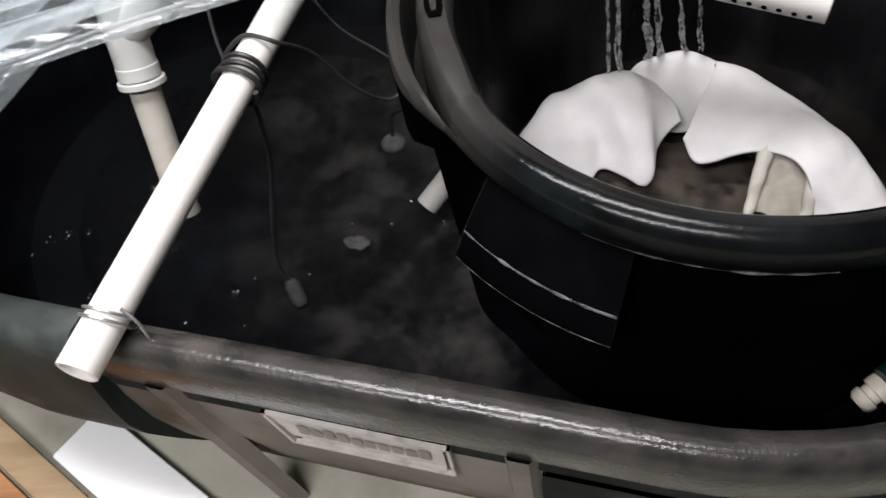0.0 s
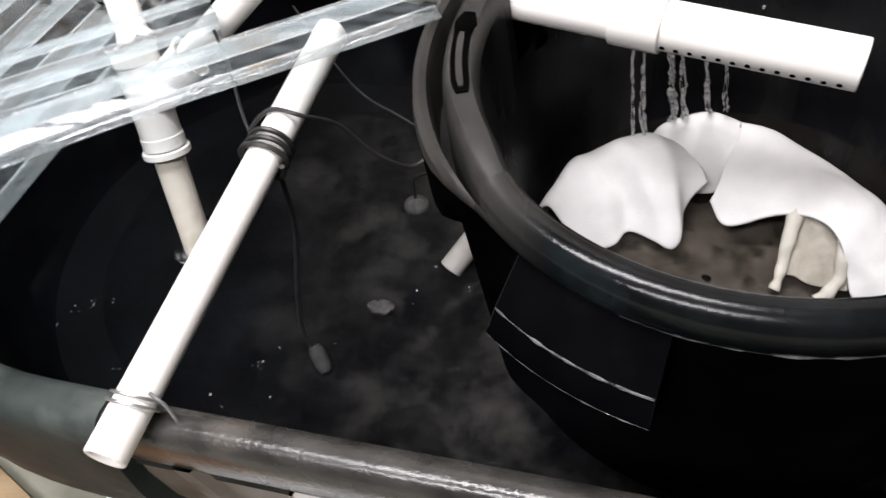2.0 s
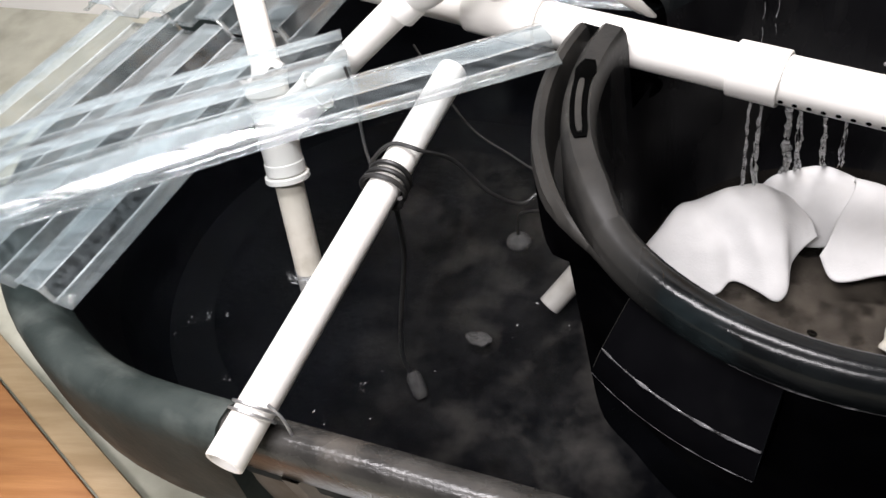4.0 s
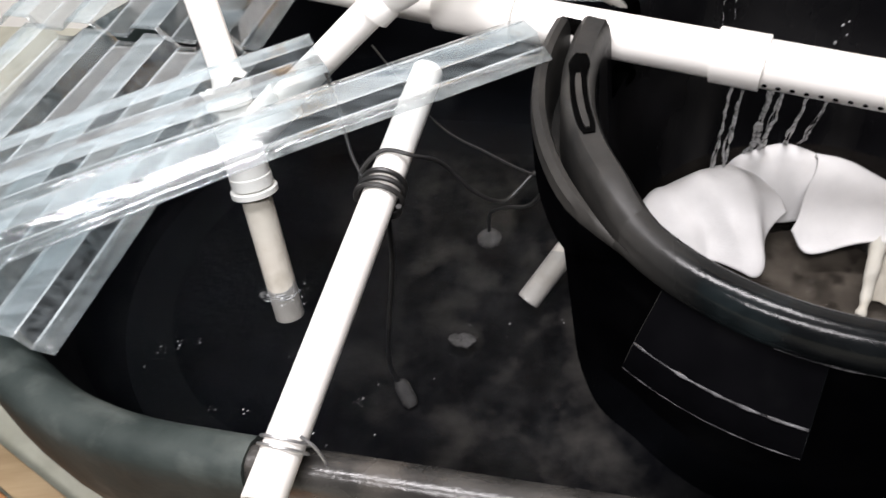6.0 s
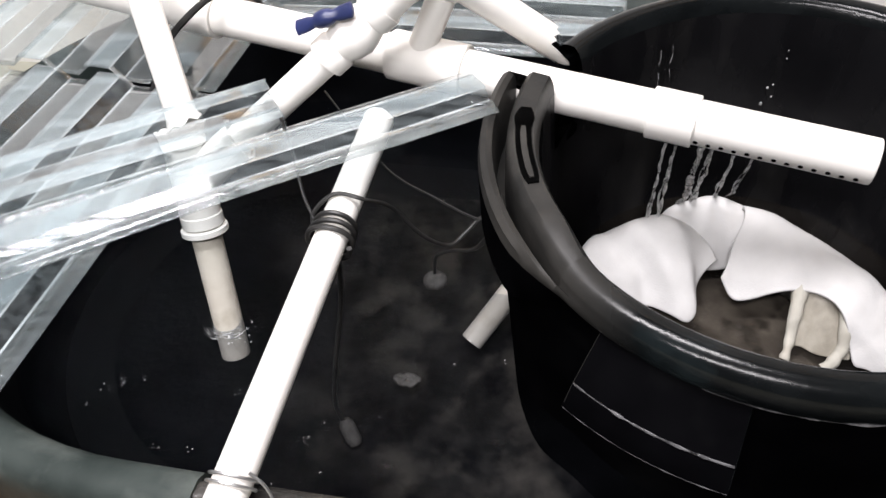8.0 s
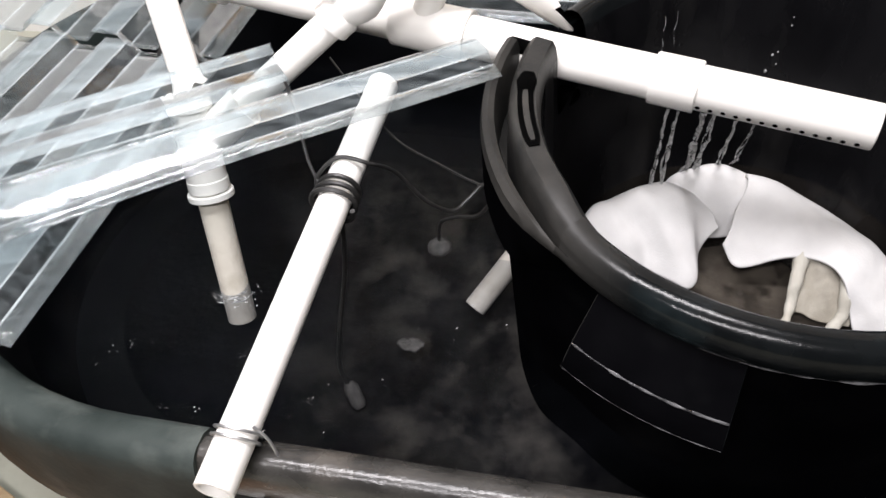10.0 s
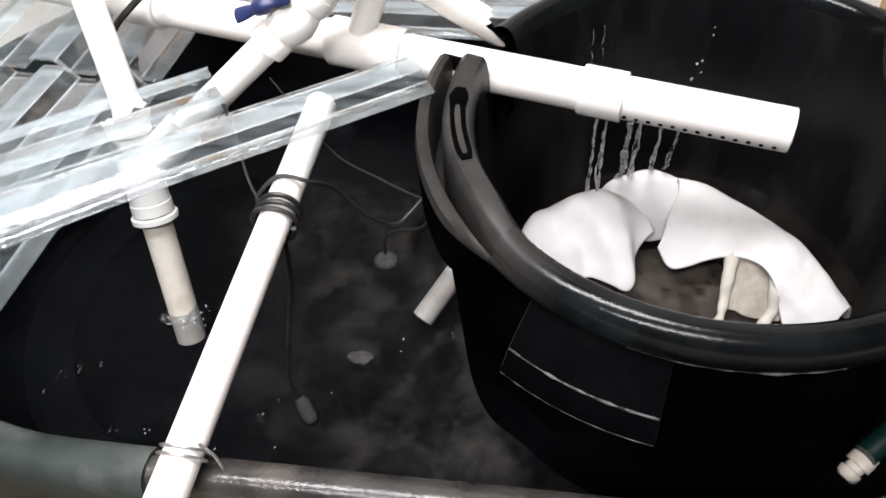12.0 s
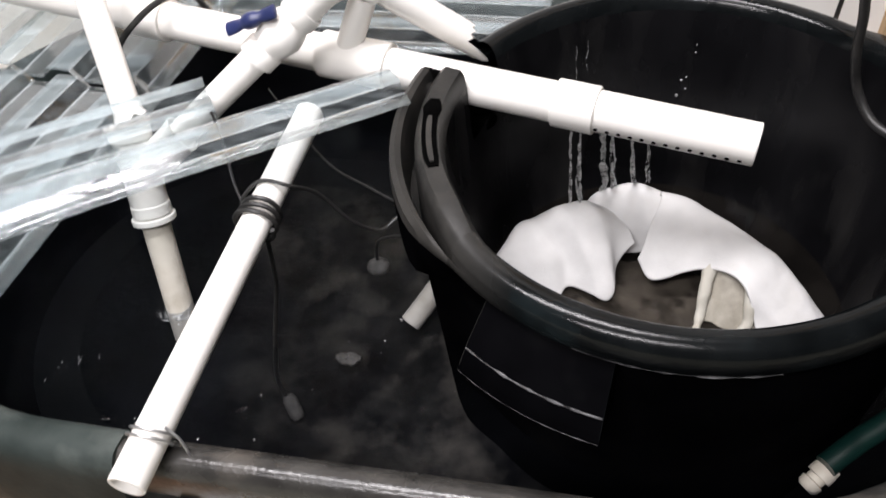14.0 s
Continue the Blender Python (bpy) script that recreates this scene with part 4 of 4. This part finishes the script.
ST_R = [
    [(0.345, 0.752, 0.400), (0.344, 0.748, 0.470), (0.338, 0.722, 0.488), (0.318, 0.690, 0.474), (0.294, 0.657, 0.447)],
    [(0.370, 0.738, 0.400), (0.368, 0.734, 0.474), (0.356, 0.708, 0.491), (0.332, 0.672, 0.470), (0.306, 0.636, 0.432)],
    [(0.392, 0.722, 0.400), (0.388, 0.718, 0.475), (0.374, 0.695, 0.492), (0.350, 0.660, 0.476), (0.332, 0.628, 0.444)],
    [(0.428, 0.675, 0.400), (0.424, 0.672, 0.472), (0.408, 0.655, 0.491), (0.390, 0.632, 0.486), (0.374, 0.612, 0.470)],
    [(0.460, 0.625, 0.400), (0.456, 0.624, 0.462), (0.440, 0.610, 0.482), (0.424, 0.592, 0.480), (0.408, 0.576, 0.468)],
    [(0.476, 0.602, 0.400), (0.472, 0.602, 0.452), (0.454, 0.586, 0.468), (0.434, 0.560, 0.456), (0.414, 0.540, 0.420)],
    [(0.490, 0.582, 0.400), (0.486, 0.582, 0.438), (0.468, 0.566, 0.454), (0.446, 0.544, 0.442), (0.430, 0.530, 0.415)],
    [(0.510, 0.550, 0.400), (0.505, 0.550, 0.418), (0.490, 0.538, 0.428), (0.470, 0.522, 0.424), (0.456, 0.512, 0.414)],
]
bm = bmesh.new()
drape(bm, ST_R, seed=3.0)
soft(part("right_fold", bm, BATTING, batting), 0.0055)
# Two damp strands that hang from the fold's edge and spread where they meet the water.
for path, w, seed in (([(0.384, 0.634, 0.474), (0.369, 0.606, 0.454), (0.359, 0.584, 0.430), (0.352, 0.568, 0.420), (0.346, 0.560, 0.414)], 0.0075, 4.0), ([(0.424, 0.590, 0.466), (0.413, 0.569, 0.450), (0.408, 0.556, 0.430), (0.396, 0.547, 0.420), (0.384, 0.542, 0.414)], 0.0085, 5.0)):
    bm = bmesh.new()
    cord(bm, [Vector(p) - Vector((0, 0, 0.006 if i == 0 else 0.002)) for i, p in enumerate(path)], lambda f, w=w, seed=seed: w * (1.5 - 1.0 * f**0.6 + 0.25 * f**4 + 0.2 * noise.noise(Vector((f * 6, seed, 0)))), 14, 10)
    for v in bm.verts:
        v.co += Vector((noise.noise(v.co * 60), noise.noise(v.co * 60 + Vector((5, 0, 0))), 0)) * 0.0016
    part("hanging_strand", bm, BATTING_CREAM, batting, "wet hanging strand of batting")
bm = bmesh.new()
drape(bm, [[(0.376, 0.645, 0.466), (0.370, 0.620, 0.448), (0.362, 0.596, 0.434), (0.352, 0.574, 0.416)], [(0.384, 0.634, 0.470), (0.378, 0.612, 0.450), (0.374, 0.592, 0.434), (0.366, 0.570, 0.416)],
           [(0.404, 0.612, 0.472), (0.398, 0.594, 0.452), (0.390, 0.578, 0.434), (0.378, 0.560, 0.416)], [(0.428, 0.590, 0.452), (0.426, 0.574, 0.438), (0.424, 0.564, 0.432), (0.416, 0.548, 0.416)]], lump=0.004, seed=6.0)
soft(part("inner_lining", bm, BATTING_WET, batting, "brown-stained wet side of the batting"), 0.0025)

# ---- falling water ----
for k, (s, drift, tz, r) in enumerate(((0.196, -0.014, 0.462, 0.0026), (0.186, -0.012, 0.464, 0.0034), (0.160, -0.008, 0.480, 0.0046), (0.150, -0.006, 0.482, 0.0030), (0.128, 0.000, 0.484, 0.0026), (0.110, 0.004, 0.484, 0.0020))):
    p = big(s) + (-upish * 0.85 + side * 0.5).normalized() * (BIG_R + 0.0005)
    ey = 0.748 if k < 2 else 0.764
    e = Vector((p.x + drift * 0.6 + 0.40 * (ey - p.y), ey, tz - 0.004))
    bm = bmesh.new()
    for j in range(4 if r > 0.0028 else 3):
        o = [Vector((noise.noise(Vector((k * 5.3, j * 2.9, m * 1.7))), noise.noise(Vector((k * 3.1 + 7, j * 4.3, m * 2.1))), 0)) * (0.0035 + 0.0045 * m / 5) for m in range(6)]
        cord(bm, [p.lerp(e, f) + side * 0.004 * math.sin(3.14 * f) + o[m] for m, f in enumerate((0.0, 0.18, 0.38, 0.6, 0.8, 1.0))], lambda f, r=r, k=k, j=j: max(0.00015, r * (0.34 + 0.75 * noise.noise(Vector((f * 11, k * 3.1, j * 2.3))))), 7, 8)
    single("water_stream", bm, JET, "thin stream of water falling from the pipe", "water stream", "water streams")

# ---- cables on the wall ----
for pts, r, lab in (([at(0.325, 0.85, 1.6), at(0.335, 0.85, 1.0), at(0.341, 0.85, 0.70), at(0.348, 0.85, 0.577), at(0.352, 0.85, 0.45)], 0.0042, "black cable hanging down in front of the wall"),
                    ([at(0.62, 0.85, 1.5), at(0.46, 0.85, 0.85), at(0.378, 0.85, 0.696), at(0.332, 0.85, 0.639), at(0.290, 0.85, 0.578), at(0.25, 0.85, 0.50)], 0.0020, "thin grey cable running slantwise down the wall"),
                    ([at(0.555, 0.84, 1.5), at(0.540, 0.84, 0.9), at(0.530, 0.85, 0.675), at(0.524, 0.85, 0.547), at(0.52, 0.85, 0.45)], 0.0036, "black cable slung down in front of the wall"),
                    ([at(0.86, 0.85, 1.3), at(0.76, 0.85, 0.75), at(0.692, 0.85, 0.537), at(0.660, 0.85, 0.44)], 0.0045, "thick black cable beside the stud")):
    bm = bmesh.new()
    cord(bm, pts, r, 8, 10)
    single("wall_cable", bm, BLACK_RUBBER, lab, "cable", "wall cables")
bm = bmesh.new()
cord(bm, [(0.43, 0.67, 1.6), (0.445, 0.665, 1.1), (0.457, 0.66, 0.880), (0.471, 0.66, 0.848), (0.489, 0.66, 0.782), (0.497, 0.66, 0.725), (0.510, 0.655, 0.682), (0.524, 0.629, 0.658), (0.545, 0.592, 0.660), (0.552, 0.560, 0.690), (0.585, 0.525, 0.722), (0.66, 0.49, 0.715), (0.75, 0.46, 0.65)], 0.0052, 10, 10)
single("power_cable", bm, BLACK_RUBBER, "thick black cable hanging over the tub rim", "cable")
bm = bmesh.new()
cord(bm, [(-0.365, 0.885, 0.630), (-0.330, 0.895, 0.690), (-0.296, 0.900, 0.722), (-0.262, 0.915, 0.738), (-0.236, 0.945, 0.728), (-0.225, 0.965, 0.690)], 0.0042, 8, 8)
single("black_hose", bm, BLACK_RUBBER, "short black hose slung over the pipe", "hose")

# ---- floor things beside the tank ----
bm = bmesh.new()
box(bm, (0, 0.004, FLOOR_Z + 0.001), (0.36, 0.076, FLOOR_Z + 0.016), 0.003, Matrix.Translation((-0.436, 0.377, 0)) @ Matrix.Rotation(radians(-37), 4, "Z"))
single("white_panel", bm, WHITE_PANEL, "white foam panel lying on the floor by the tank", "foam panel")
turn = Matrix.Translation((-0.60, 0.499, FLOOR_Z)) @ Matrix.Rotation(radians(-37), 4, "Z")
bm = bmesh.new()
box(bm, (-0.6, -0.036, 0.001), (0.55, 0.0, 0.020), 0.002, turn)
single("wood_strip", bm, PLY, "pale tan wooden strip lying on the floor", "wood strip")
bm = bmesh.new()
box(bm, (-0.6, -0.26, 0.001), (0.40, -0.040, 0.018), 0.002, turn)
single("wood_board", bm, ORANGE_WOOD, "orange-brown wooden board lying on the floor", "board")

# ---- drops of water on the tub's inner wall ----
for dx, dy, dz, dr in ((0.3827, 0.8360, 0.588, 0.0017), (0.3881, 0.8348, 0.5925, 0.0013), (0.3790, 0.8358, 0.5644, 0.0022), (0.3890, 0.8334, 0.5756, 0.0014), (0.3954, 0.8352, 0.6403, 0.0009), (0.3955, 0.8347, 0.6292, 0.0011)):
    bm = bmesh.new()
    bmesh.ops.create_uvsphere(bm, u_segments=10, v_segments=8, radius=dr)
    bmesh.ops.transform(bm, matrix=Matrix.Translation((dx, dy, dz)) @ Matrix.Diagonal((1, 0.6, 1.15, 1)), verts=bm.verts)
    single("water_drop", bm, JET, "bright drop of water on the black tub wall", "water drop", "water drops")

for ang, z0, z1, dr in ((105.6, 0.652, 0.604, 0.0007), (103.6, 0.640, 0.590, 0.0010), (102.0, 0.655, 0.600, 0.0006), (99.8, 0.636, 0.588, 0.0008), (96.0, 0.618, 0.596, 0.0009)):
    bm = bmesh.new()
    ca, sa = math.cos(radians(ang)), math.sin(radians(ang))
    cord(bm, [Vector((TUB.x + rr * ca + 0.0015 * math.sin(m * 2.3), TUB.y + rr * sa, z0 + (z1 - z0) * m / 4)) for m, rr in enumerate((0.2425, 0.2420, 0.2412, 0.2406, 0.2400))], lambda f, dr=dr, ang=ang: dr * (0.35 + 1.2 * max(0.0, noise.noise(Vector((f * 9, ang, 0))))), 6, 6)
    single("water_drip", bm, JET, "thin drip of water running down the black tub wall", "water drip", "water drips")

# ---- flecks on the tank water: painted glints, bubbles and foam ----
rnd = random.Random(7)
bm = bmesh.new()
for cx, cy, spread, count in ((-0.02, 0.56, 0.07, 6), (-0.20, 0.50, 0.09, 5), (-0.284, 0.665, 0.024, 16)):
    for k in range(count):
        q, d = rnd.uniform(0, 2 * math.pi), spread * math.sqrt(rnd.random())
        bmesh.ops.create_icosphere(bm, subdivisions=1, radius=rnd.uniform(0.0005, 0.0012), matrix=Matrix.Translation((cx + d * math.cos(q), cy + d * math.sin(q), WATER_Z + 0.001)) @ Matrix.Rotation(q * 2, 4, "Z") @ Matrix.Diagonal((1.8, 1, 0.4, 1)))
for cx, cy, spread, count in ((-0.456, 0.580, 0.006, 3), (-0.435, 0.600, 0.008, 4), (-0.416, 0.606, 0.008, 5), (-0.393, 0.609, 0.004, 4), (-0.203, 0.504, 0.008, 8), (-0.368, 0.515, 0.007, 4), (-0.329, 0.509, 0.005, 3), (-0.282, 0.578, 0.006, 4)):
    for k in range(count):
        q, d = rnd.uniform(0, 2 * math.pi), spread * math.sqrt(rnd.random())
        bmesh.ops.create_icosphere(bm, subdivisions=1, radius=rnd.uniform(0.0003, 0.0009), matrix=Matrix.Translation((cx + d * math.cos(q), cy + d * math.sin(q), WATER_Z + 0.001)) @ Matrix.Rotation(q * 2, 4, "Z") @ Matrix.Diagonal((1.5, 1, 0.5, 1)))
single("glint_flecks", bm, JET, "tiny pale flecks on the water for painted glints, bubbles and foam", "foam", kind="stuff")
